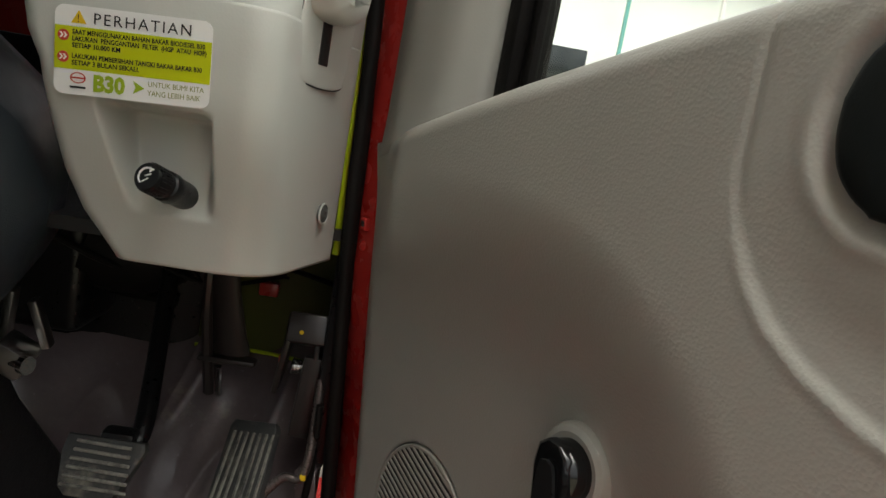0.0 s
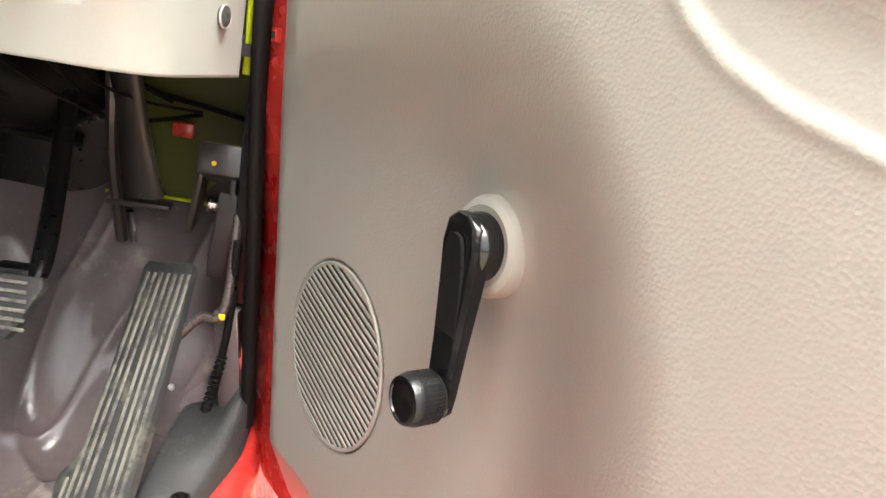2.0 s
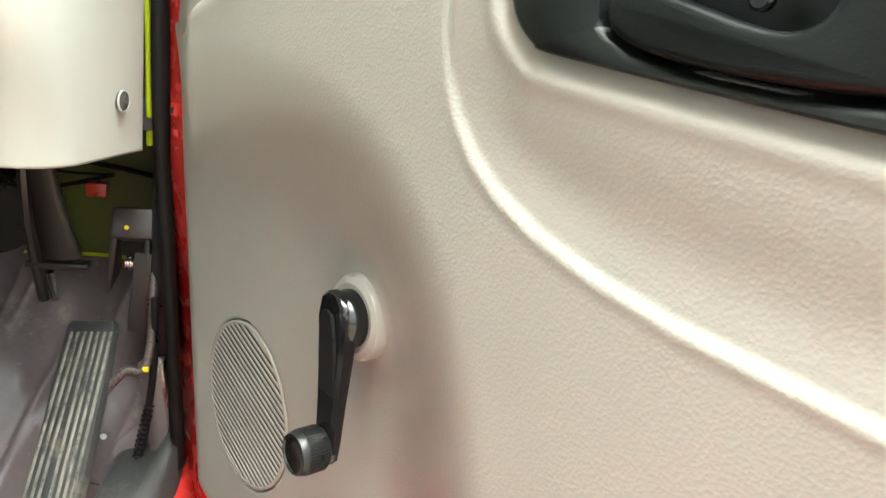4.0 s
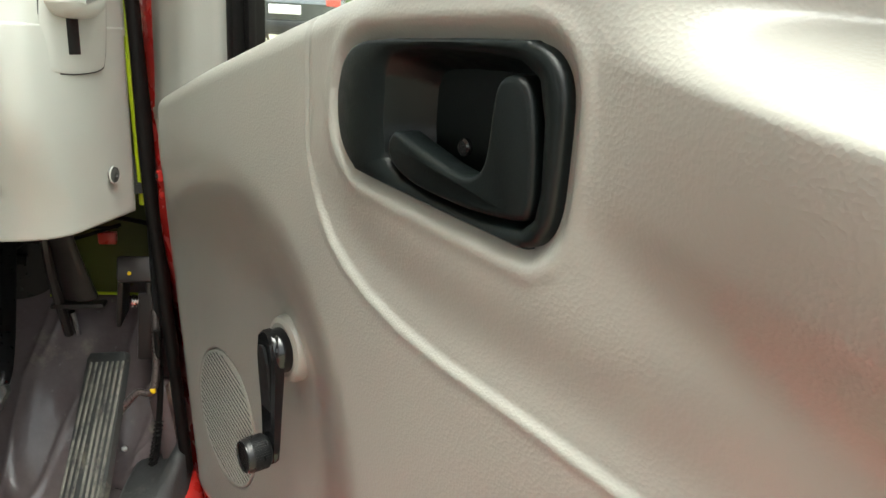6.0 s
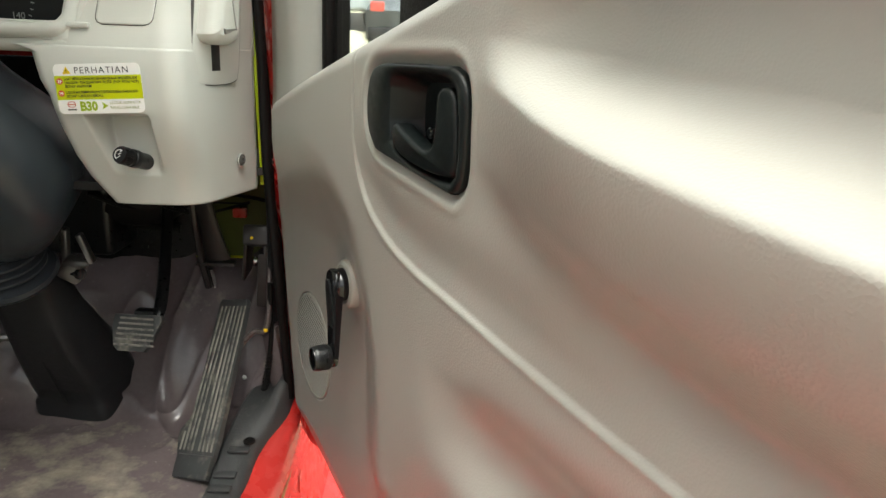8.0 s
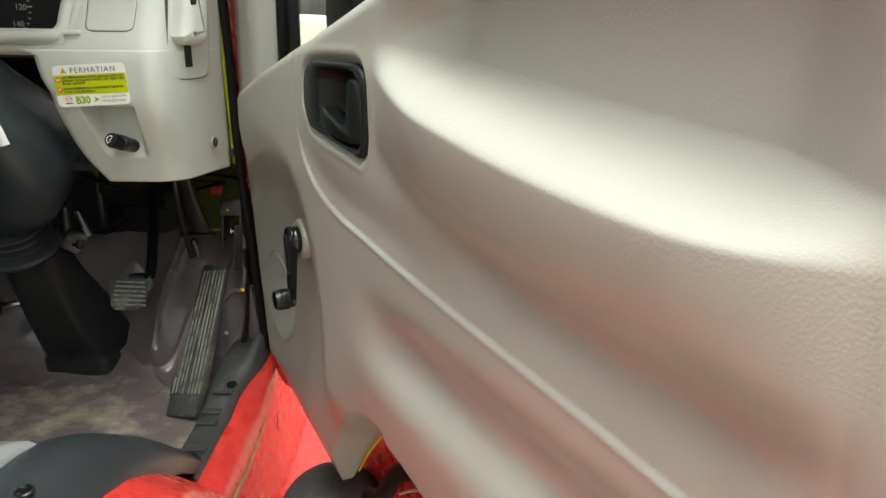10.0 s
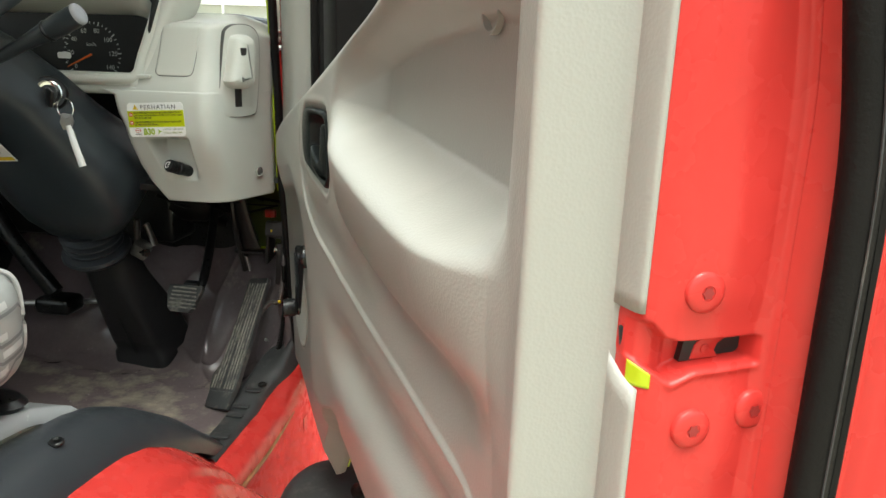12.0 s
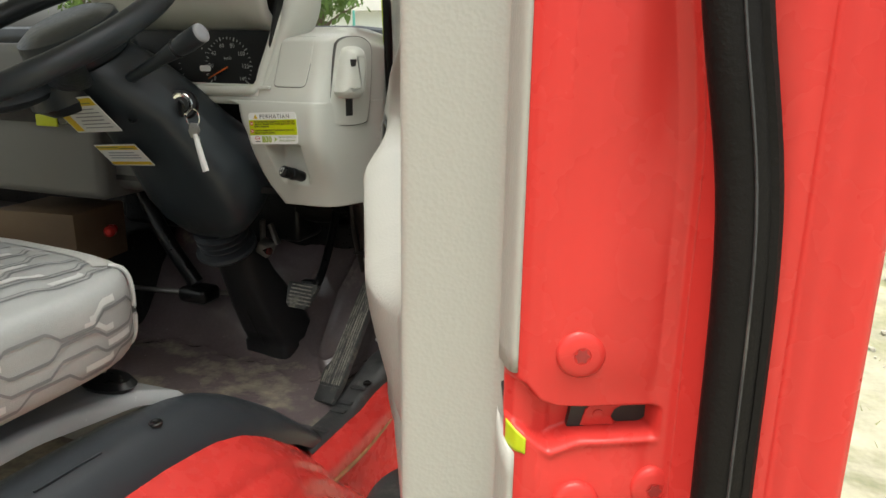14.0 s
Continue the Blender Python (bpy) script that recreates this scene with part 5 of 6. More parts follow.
part("fork", box((0.008, 0.012, 0.045), (-0.018, 0.75, 1.078), 0.002, pose(0, 0, 0, 10, -15, 0)), METAL, clevis)

# ---------------------------------------------------------------- footwell
def floor_z(x, y):
    z = 0.770 + 0.0 * x
    z = z + 0.245 * smooth(0.80, 1.02, y) + 0.5 * np.clip(y - 1.02, 0, 1)
    z = z + 0.055 * smooth(0.10, 0.21, x) * smooth(0.66, 0.84, y)
    z = z + 0.030 * np.exp(-(((x - 0.085) / 0.045) ** 2 + ((y - 0.93) / 0.06) ** 2))
    z = z + 0.006 * np.sin(x * 37 + 2 * np.sin(y * 21)) * np.sin(y * 29 + x * 12) * smooth(0.70, 0.85, y)
    z = z + 0.011 * (1 - np.abs(np.sin(x * 26 + 9 * y + 1.3 * np.sin(y * 17)))) ** 3 * smooth(0.72, 0.80, y) * smooth(-0.1, 0.02, x)
    z = z + 0.007 * (1 - np.abs(np.sin(y * 34 - 14 * x + np.sin(x * 40)))) ** 3 * smooth(0.70, 0.82, y)
    # creases that run from the push clip to the side wall
    for x1, y1, rise in ((0.222, 0.895, 0.007), (0.224, 0.855, 0.012), (0.205, 0.800, 0.010)):
        dx, dy = x1 - 0.1665, y1 - 0.832
        t = np.clip(((x - 0.1665) * dx + (y - 0.832) * dy) / (dx * dx + dy * dy), 0, 1.15)
        d = np.hypot(x - 0.1665 - t * dx, y - 0.832 - t * dy)
        z = z + rise * np.exp(-np.abs(d) / (0.004 + 0.006 * t)) * smooth(0.0, 0.25, t) * smooth(1.15, 0.75, t)
    return z


X, Y = np.meshgrid(np.concatenate([np.linspace(-1.30, -0.06, 70)[:-1], np.linspace(-0.06, 0.225, 130)]), np.concatenate([np.linspace(0.15, 0.68, 50)[:-1], np.linspace(0.68, 1.12, 170)]))
put_floor = put("floor", grid_mesh("floor", np.stack([X, Y, floor_z(X, Y)], -1), VINYL, (0, 0, -0.03)))
tagged(put_floor, "purple-brown vinyl cab floor, dirty and scuffed", "floor", kind="structure")
kick = put("wall_kick", grid_mesh("wall_kick", np.array([[(0.225 - 0.02 * t + 0.01 * math.sin(9 * s), 0.80 + 0.34 * s, 0.80 + 0.15 * t) for s in np.linspace(0, 1, 20)] for t in np.linspace(0, 1, 12)]), VINYL, (0.02, 0, 0)))
tagged(kick, "purple-brown lined kick wall beside the pedals", "wall", kind="structure")
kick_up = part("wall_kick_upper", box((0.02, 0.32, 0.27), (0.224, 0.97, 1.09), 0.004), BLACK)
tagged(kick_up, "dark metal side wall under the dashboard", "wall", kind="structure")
fw = part("firewall", box((0.18, 0.02, 0.34), (0.145, 0.985, 1.135), 0.004), LIME_SHADED)
# added black box and tube; they stand for the darkness under the dash
hb = thing("dark_filler", "black box added to darken the space under the dashboard", "heater box")
part("casing", box((0.50, 0.10, 0.20), (-0.29, 0.925, 1.125), 0.014, seg=3), BLACK, hb)
part("filler_tube", sweep([(-0.05, 0.92, 1.12), (0.0, 0.93, 1.11), (0.04, 0.95, 1.13)], [0.05, 0.045, 0.04], 14, 3), RUBBER, hb)
# bulkhead kept black: the darkness behind the pedals is in its colour
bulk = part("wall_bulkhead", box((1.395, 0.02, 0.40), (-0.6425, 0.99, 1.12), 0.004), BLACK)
tagged(bulk, "black bulkhead for the darkness behind the pedals", "wall", kind="structure")
tagged(fw, "lime-painted firewall above the floor lining, its dimness in the colour", "wall", kind="structure")
part("lining_edge", sweep([(0.055, 0.968, 1.003), (0.10, 0.966, 1.006), (0.16, 0.955, 1.008), (0.215, 0.93, 1.01)], 0.0022, 6), LIME, fw)

# brackets, cables and the pedal box in the dark under the dash
brk_ = thing("pedal_bracket", "brown-grey steel pedal bracket below the dashboard", "bracket")
part("plate", box((0.050, 0.05, 0.030), (0.201, 0.845, 1.078), 0.004, pose(0, 0, 0, -20)), BRACKET, brk_)
part("cheek", box((0.006, 0.04, 0.07), (0.174, 0.855, 1.045), 0.002, pose(0, 0, 0, 10, 8, 0)), BRACKET, brk_)
part("cheek", box((0.006, 0.04, 0.09), (0.207, 0.85, 1.03), 0.002), BRACKET, brk_)
for k in range(6):
    part("spring_coil", lathe([(0.0075, -0.0012), (0.0088, 0), (0.0075, 0.0012)], 16, False), CHROME, brk_, m=pose(0.183 + 0.0032 * k, 0.858, 1.034, 0, 0, 90))
part("paint_mark", lathe([(0.0022, 0), (0.0022, -0.001)], 10), YELLOW, brk_, m=pose(0.191, 0.818, 1.083))
part("hanger", box((0.022, 0.010, 0.085), (0.2035, 0.835, 1.012), 0.003, pose(0, 0, 0, 0, 4, 0)), BRACKET, brk_)
part("red_mark", box((0.008, 0.004, 0.008), (0.168, 0.885, 1.030), 0.001), INK_RED, brk_)
shaft = thing("column_strut", "dark steel strut running down to the floor lining", "strut")
part("strut_body", sweep([(0.092, 0.88, 1.16), (0.097, 0.90, 1.09), (0.105, 0.92, 1.02)], [0.016, 0.019, 0.026], 10, 4, flat=0.5), BRACKET, shaft)
part("strut_foot", box((0.062, 0.02, 0.006), (0.105, 0.915, 1.010), 0.002), BRACKET, shaft)
part("rod", sweep([(0.080, 0.89, 1.14), (0.081, 0.90, 1.06), (0.087, 0.925, 0.965)], 0.006, 8), BRACKET, shaft)
part("pin", sweep([(0.096, 0.915, 1.00), (0.098, 0.925, 0.965)], 0.004, 8, 0), CHROME, shaft, "bright steel pin")
for pts, r in (([(-0.02, 0.80, 1.15), (0.02, 0.84, 1.11), (0.08, 0.88, 1.08), (0.15, 0.93, 1.09)], 0.004), ([(-0.06, 0.82, 1.12), (0.0, 0.86, 1.09), (0.06, 0.90, 1.12), (0.12, 0.93, 1.10)], 0.006), ([(0.01, 0.80, 1.16), (0.05, 0.83, 1.12), (0.07, 0.88, 1.08), (0.085, 0.92, 1.03)], 0.0028), ([(0.05, 0.80, 1.16), (0.07, 0.82, 1.125), (0.11, 0.86, 1.105), (0.16, 0.88, 1.10)], 0.0028), ([(0.10, 0.93, 1.105), (0.16, 0.92, 1.10), (0.21, 0.90, 1.095)], 0.005), ([(-0.2, 0.90, 1.08), (-0.05, 0.92, 1.05), (0.03, 0.94, 1.04)], 0.012)):
    c = part("cable", sweep([(x, y + 0.03, z + 0.012) for x, y, z in pts], 0.6 * r, 7), RUBBER)
    tagged(c, "black cable hanging under the dashboard", "cable", "cables under the dashboard")
lug = part("mounting_lug", box((0.022, 0.012, 0.016), (0.132, 0.965, 1.083), 0.002), RED_WORN)
tagged(lug, "dull red mounting lug on the firewall", "lug")
# added black panel; it blocks light that leaks in behind the dashboard
under = part("under_dash_block", slab([(-0.45, 0.655), (0.148, 0.662), (0.200, 0.79), (0.225, 0.80), (0.225, 1.05), (-0.45, 1.05)], 0.01), INK_AND_SHADE, m=pose(0, 0, 1.19, -90))
tagged(under, "black panel added to keep light out under the dashboard", "panel", kind="structure")
loom = thing("conduit", "ribbed black conduit against the kick wall", "conduit")
part("hose", sweep([(0.220, 0.80, 1.02), (0.220, 0.80, 0.95), (0.216, 0.80, 0.905), (0.212, 0.80, 0.87), (0.204, 0.795, 0.835)], 0.0038, 10), RUBBER, loom)
for k in range(14):
    t = k / 13
    part("rib", lathe([(0.004, -0.0010), (0.0055, 0), (0.004, 0.0010)], 10, False), RUBBER, loom, m=look((0.2165 - 0.0125 * t, 0.80 - 0.005 * t, 0.905 - 0.07 * t), (0.204, 0.795, 0.76)) @ pose(0, 0, 0, 90))
clipp = part("push_clip", lathe([(0.0032, 0.004), (0.0032, 0), (0.002, -0.0025)], 12), WHITE, m=pose(0.1665, 0.832, 0.851, -40))
tagged(clipp, "small white push clip in the floor lining", "clip")

# ---------------------------------------------------------------- sill, pillar seal, wheel arch
sill = thing("sill_plate", "dusty black rubber sill plate along the door opening", "sill plate")
ys = np.linspace(0.50, 0.815, 44)
prof_s = [(0.164, -0.006), (0.166, 0.010), (0.172, 0.014), (0.195, 0.014), (0.209, 0.012), (0.215, 0.004), (0.218, -0.03)]
Ps = np.array([[(x + 0.020 * float(smooth(0.70, 0.84, y)) * (1 if x < 0.2 else 0.35), y, 0.770 + dz + 0.055 * float(smooth(0.62, 0.82, y)) + (0.006 + 0.036 * float(smooth(0.185, 0.212, x)) if dz > -0.02 else 0.01) * float(smooth(0.735, 0.79, y))) for x, dz in prof_s] for y in ys])
Ps[:, 3:, 0] += 0.026 * smooth(0.70, 0.79, ys)[:, None] * np.array([0.5, 0.8, 1, 1])[None]
put("plate", grid_mesh("plate", Ps, DUSTY), sill)
for k, (x, y) in enumerate(((0.182, 0.565), (0.176, 0.635), (0.176, 0.66), (0.184, 0.70))):
    part("raised_mark", box((0.030, 0.014, 0.004), (x + 0.010, y, 0.786 + 0.055 * float(smooth(0.62, 0.82, y))), 0.0015), DUSTY, sill)
for x, y in ((0.205, 0.715), (0.190, 0.545)):
    part("screw", lathe([(0.0085, 0.001), (0.0085, -0.002), (0.006, -0.003), (0.005, -0.001)], 16), RUBBER, sill, m=pose(x, y, 0.785 + 0.055 * float(smooth(0.62, 0.82, y)), -90))

seal = part("aperture_seal", sweep([(0.2455, 0.795, 0.84), (0.2425, 0.795, 0.90), (0.2325, 0.795, 1.05), (0.2240, 0.797, 1.17), (0.2195, 0.80, 1.30), (0.2150, 0.80, 1.41), (0.206, 0.80, 1.60), (0.18, 0.78, 1.90)], 0.0088, 12, 6, flat=0.8), RUBBER)
tagged(seal, "black rubber seal round the door opening", "seal", kind="structure")
pil = part("pillar_flange", sweep([(0.2125, 0.808, 1.165), (0.2105, 0.808, 1.25), (0.2070, 0.808, 1.35), (0.2025, 0.808, 1.48), (0.196, 0.800, 1.66)], 0.0036, 8, 4), LIME)
tagged(pil, "bare lime primed pillar flange beside the dashboard", "pillar", kind="structure")
pil2 = part("pillar_outer", box((0.04, 0.09, 1.2), (0.262, 0.90, 1.42), 0.012), RED)
tagged(pil2, "red front pillar of the cab", "pillar", kind="structure")

ys = np.linspace(-0.75, 0.59, 90)


def arch_top(y):
    return np.interp(y, [-0.75, 0.12, 0.205, 0.30, 0.35, 0.40, 0.43, 0.463, 0.52, 0.565, 0.60], [0.968, 0.963, 0.960, 0.949, 0.936, 0.912, 0.892, 0.870, 0.818, 0.780, 0.765])


cover = thing("arch_cover", "black plastic cover over the wheel arch", "arch cover")
prof_c = [(0.085, -0.012), (0.095, 0.002), (0.110, 0.006), (0.130, 0.006), (0.150, 0.002), (0.166, -0.008), (0.179, -0.022), (0.187, -0.036), (0.191, -0.050)]
Pc = np.array([[(x + 0.018 * float(smooth(0.25, 0.55, y)), y + 0.03 * (x - 0.15) , float(arch_top(y)) + dz * (1 - 0.55 * float(smooth(0.35, 0.56, y)))) for x, dz in prof_c] for y in ys])
put("shell", grid_mesh("shell", Pc, ARCH, (0, 0, -0.02)), cover)
part("screw", lathe([(0.009, 0.002), (0.009, -0.001), (0.0075, -0.002), (0.005, 0.001)], 20), BLACK, cover, m=pose(0.1515, 0.231, 0.9605, -84))
part("screw_slot", box((0.008, 0.002, 0.002), (0.1515, 0.231, 0.9627), 0), INK_AND_SHADE, cover)
part("rib_mark", box((0.003, 0.09, 0.002), (0.150, 0.10, 0.9660), 0.0005, pose(0, 0, 0, -2)), SHROUD, cover)

side = thing("cab_side", "red painted wheel arch and sill of the cab", "cab body", kind="structure")
prof_r = [(0.184, -0.040), (0.192, -0.045), (0.205, -0.050), (0.225, -0.060), (0.242, -0.069), (0.250, -0.076), (0.253, -0.084), (0.258, -0.089), (0.270, -0.093), (0.281, -0.100), (0.287, -0.109), (0.290, -0.119), (0.295, -0.124), (0.304, -0.128), (0.312, -0.136), (0.318, -0.150), (0.321, -0.20), (0.321, -0.45)]
ys2 = np.linspace(-0.75, 0.55, 110)
Pr = np.array([[(x, y, float(arch_top(y)) + dz - 0.010 * float(smooth(0.33, 0.50, y)) * (1 if dz > -0.19 else 0)) for x, dz in prof_r] for y in ys2])
put("arch_panel", grid_mesh("arch_panel", Pr, RED, (-0.01, 0, -0.01)), side, "bright red wheel arch panel")
ys3 = np.linspace(0.46, 1.02, 60)
prof_q = [(0.205, 0.000), (0.216, 0.006), (0.232, 0.004), (0.246, -0.006), (0.252, -0.012), (0.255, -0.020), (0.256, -0.028), (0.255, -0.040), (0.252, -0.070), (0.252, -0.11), (0.262, -0.20), (0.31, -0.42)]
Pq = np.array([[(x + 0.018 * float(smooth(0.68, 0.78, y)) * (1 if x < 0.25 else 0.4), y, 0.772 + dz + 0.055 * float(smooth(0.66, 0.84, y)) * (1 if dz > -0.03 else 0.6)) for x, dz in prof_q] for y in ys3])
put("sill_panel", grid_mesh("sill_panel", Pq, RED, (-0.01, 0, 0)), side, "red sill panel below the door opening")
step_prof = [(0.258, 0.60), (0.285, 0.585), (0.34, 0.560), (0.42, 0.530), (0.48, 0.508), (0.512, 0.492), (0.526, 0.465), (0.530, 0.42), (0.530, 0.18)]
put("step_panel", grid_mesh("step_panel", np.array([[(x, y, z + 0.012 * math.sin(6 * y)) for x, z in step_prof] for y in np.linspace(0.40, 1.35, 40)]), RED, (0, 0, -0.01)), side, "red step panel below the door")
part("seam", sweep([(0.2555, 0.46, 0.737), (0.2555, 0.52, 0.737), (0.2555, 0.60, 0.733), (0.2565, 0.70, 0.742), (0.2585, 0.76, 0.757)], [0.0055, 0.005, 0.004, 0.003, 0.0016], 8, 4), SEALER, side, "scuffed brownish seam sealer")
part("drip_stud", lathe([(0.006, 0), (0.006, -0.001), (0.004, -0.002)], 14), RED_WORN, side, m=pose(0.226, 0.452, 0.789, -60))
part("label_patch", box((0.0012, 0.020, 0.030), (0.2605, 0.793, 0.694), 0.0003, pose(0, 0, 0, 0, 0, 0)), RED_WORN, side, "faded label patch")
guard = thing("mudguard", "black rubber mudguard top below the door, muddy", "mudguard")
gz = []
for i, t in enumerate(np.linspace(0, 1, 16)):
    r = 0.085 * math.sqrt(max(0, 1 - (1 - t) ** 2)) + 0.001
    gz.append([(0.398 + r * 1.0 * math.cos(a), 0.50 + r * 1.3 * math.sin(a), 0.768 - 0.06 * (1 - math.sqrt(max(0, 1 - t * t * 0.98))) - 0.10 * t * t) for a in (2 * math.pi * k / 30 for k in range(31))])
put("dome", grid_mesh("dome", np.array(gz), DUSTY), guard)
part("socket", lathe([(0.007, 0.0), (0.007, -0.003), (0.005, -0.003), (0.004, 0.002)], 14), INK_AND_SHADE, guard, m=pose(0.375, 0.45, 0.7545, -80))
for k in range(4):
    part("groove", box((0.05, 0.004, 0.004), (0.41, 0.43 + 0.014 * k, 0.746 + 0.004 * k), 0.001), RUBBER, guard)
put("lower_skin", grid_mesh("lower_skin", np.array([[(u, 0.042 + 0.045 * float(smooth(0.985, 0.80, v)), v) for u in np.linspace(0.26, 0.95, 26)] for v in np.linspace(0.62, 1.0, 20)]), RED, (0, 0.006, 0)), door, "red inner skin behind the trim's cutout")
part("hole_rim", sweep([(0.47, 0.062, 0.820), (0.52, 0.062, 0.858), (0.58, 0.062, 0.884), (0.66, 0.062, 0.892)], 0.002, 6), WALLGREY, door, "pale edge of the lower opening")
# black body laid on the skin as the shade inside the opening
part("hole_shadow", sweep([(0.49, 0.070, 0.815), (0.54, 0.070, 0.842), (0.60, 0.070, 0.858), (0.70, 0.070, 0.862)], [0.010, 0.022, 0.028, 0.026], 10, 4, flat=0.3), INK_AND_SHADE, door, "black fill painting the dark of the lower opening")
flap = part("rubber_flap", sweep([tuple(DOOR @ Vector(p)) for p in ((0.48, 0.030, 0.806), (0.54, 0.028, 0.832), (0.61, 0.028, 0.850), (0.70, 0.03, 0.852))], [0.008, 0.013, 0.014, 0.012], 12, 5), RUBBER)
tagged(flap, "thick black rubber flap below the door", "flap")

# ---------------------------------------------------------------- seat
seat = thing("driver_seat", "grey patterned driver seat cushion with pale vinyl border", "seat")


def cushion(w, l, h, r, n=26):
    rows_ = []
    for i in range(n):
        a = math.pi * (i / (n - 1) - 0.5)
        s = math.copysign(abs(math.sin(a)) ** 0.55, math.sin(a))
        c = abs(math.cos(a)) ** 0.45
        ring_ = []
        for k in range(49):
            b = 2 * math.pi * k / 48
            x = math.copysign(abs(math.cos(b)) ** 0.42, math.cos(b))
            y = math.copysign(abs(math.sin(b)) ** 0.42, math.sin(b))
            ring_.append(((w / 2 - r + r * c) * x, (l / 2 - r + r * c) * y, h / 2 * s))
        rows_.append(ring_)
    for k in (0.85, 0.6, 0.3, 0.0):
        rows_.append([(p[0] * k, p[1] * k, h / 2 + 0.006 * (1 - k * k)) for p in rows_[n - 1]])
    return np.array(rows_)


Pk = cushion(0.53, 0.54, 0.112, 0.035)
Pk[..., 0] += -0.122
Pk[..., 1] += 0.022
Pk[..., 2] += 1.100 + 0.010 * np.exp(-((Pk[..., 0] + 0.15) / 0.2) ** 2)
put("cushion", grid_mesh("cushion", Pk, FABRIC), seat, "grey fabric printed with dark stepped lines")
mid_k = Pk.mean((0, 1))
Pv = mid_k + (Pk[:26, 7:18] - mid_k) * np.array([1.012, 1.014, 1.03])
put("front_cover", grid_mesh("front_cover", Pv, SEAT_VINYL), seat, "plain pale vinyl front of the cushion")
for k in (0, -1):
    part("piping", sweep([tuple(p) for p in Pv[1:-1, k]], 0.0032, 6, 2), SEAT_VINYL, seat, "pale seam piping")
from_top = BVHTree.FromPolygons([Vector(p) for p in Pk.reshape(-1, 3)], [(r * 49 + k, r * 49 + k + 1, (r + 1) * 49 + k + 1, (r + 1) * 49 + k) for r in range(29) for k in range(48)])


def step_wave(y, phase):
    s = ((y + phase) / 0.13) % 1.0
    return 0.013 * (min(max((s - 0.30) / 0.12, 0), 1) - min(max((s - 0.80) / 0.12, 0), 1))


def ribbon(x0, wide, phase, on_side, y0, y1, mat, name):
    vs, fs = [], []
    n = max(3, int((y1 - y0) / 0.006))
    for i in range(n + 1):
        y = y0 + (y1 - y0) * i / n
        for o in (-wide / 2, wide / 2):
            c = x0 + o + step_wave(y, phase)
            if on_side:
                hit = from_top.ray_cast(Vector((0.5, y, c)), Vector((-1, 0, 0)))
            else:
                hit = from_top.ray_cast(Vector((c, y, 1.6)), Vector((0, 0, -1)))
            vs.append(hit[0] + hit[1] * (0.0009 if hit[1].dot(Vector((1, 0, 1))) > 0 else -0.0009) if hit[0] else Vector((x0, y, 1.08)))
    fs = [(2 * i, 2 * i + 1, 2 * i + 3, 2 * i + 2) for i in range(n)]
    put(name, mesh_of(name, vs, fs, mat), seat)


rs = random.Random(8)
for k in range(13):
    x0, ph = 0.085 - 0.036 * k, rs.uniform(0, 0.13)
    ribbon(x0, 0.0045, ph, False, -0.20, 0.250, PRINT_DARK, "printed_line")
    ribbon(x0 - 0.008, 0.0018, ph, False, -0.20, 0.250, PRINT_DARK, "printed_line")
    for q in range(3):
        y = -0.18 + 0.15 * q + rs.uniform(0, 0.06)
        ribbon(x0 - 0.017, 0.010, ph, False, y, y + 0.05, PRINT_PALE, "printed_block")
for k in range(4):
    z0, ph = 1.060 + 0.019 * k, rs.uniform(0, 0.13)
    ribbon(z0, 0.004, ph, True, -0.20, 0.250, PRINT_DARK, "printed_line")
    for q in range(3):
        y = -0.16 + 0.15 * q + rs.uniform(0, 0.05)
        ribbon(z0 + 0.009, 0.008, ph, True, y, y + 0.045, PRINT_PALE, "printed_block")
part("backrest", box((0.48, 0.12, 0.62), (-0.148, -0.30, 1.44), 0.05, pose(0, 0, 0, 12), seg=4), FABRIC, seat)
part("slide_lever", lathe([(0.008, -0.010), (0.022, -0.008), (0.027, 0.0), (0.022, 0.007), (0.006, 0.010)], 24), BLACK, seat, "black oval slide handle", Matrix.Translation((0.060, 0.245, 0.996)) @ pose(0, 0, 0, 90) @ Matrix.Diagonal((1.7, 1, 1, 1)))
part("slide_wire", sweep([(0.005, 0.210, 1.006), (0.035, 0.225, 1.012), (0.060, 0.245, 1.011)], 0.0022, 6), METAL, seat, "bent steel slide wire")
part("rail", box((0.03, 0.46, 0.022), (0.045, 0.04, 1.026), 0.003), BLACK, seat)
part("rail", box((0.03, 0.46, 0.022), (-0.33, 0.04, 1.026), 0.003), BLACK, seat)
base = put("seat_base", grid_mesh("seat_base", np.array([[(x, y, float(np.interp(y, [-0.75, 0.1, 0.25, 0.33, 0.37, 0.39], [1.012, 1.006, 0.984, 0.950, 0.90, 0.77])) + (0.004 * math.sin(6 * x))) for x in np.linspace(-0.6, 0.105, 40)] for y in np.linspace(-0.75, 0.39, 70)]), GREY, (0, 0, -0.02)))
tagged(base, "glossy grey painted seat base of the cab", "seat base", kind="structure")
carton = part("carton", box((0.20, 0.16, 0.12), (-0.56, 0.72, 1.035), 0.003, pose(0, 0, 0, 0, 0, 8)), CARTON)
tagged(carton, "brown cardboard box beyond the column", "box")
shelf_ = part("tunnel", box((0.75, 0.55, 0.25), (-0.85, 0.75, 0.885), 0.03), BLACK)
tagged(shelf_, "black covered tunnel beside the driver's floor", "tunnel", kind="structure")
redcap = part("red_cap", lathe([(0.011, 0.012), (0.013, 0), (0.012, -0.016), (0.006, -0.022)], 14), RED, m=pose(-0.44, 0.74, 1.045, 0, 0, 30))
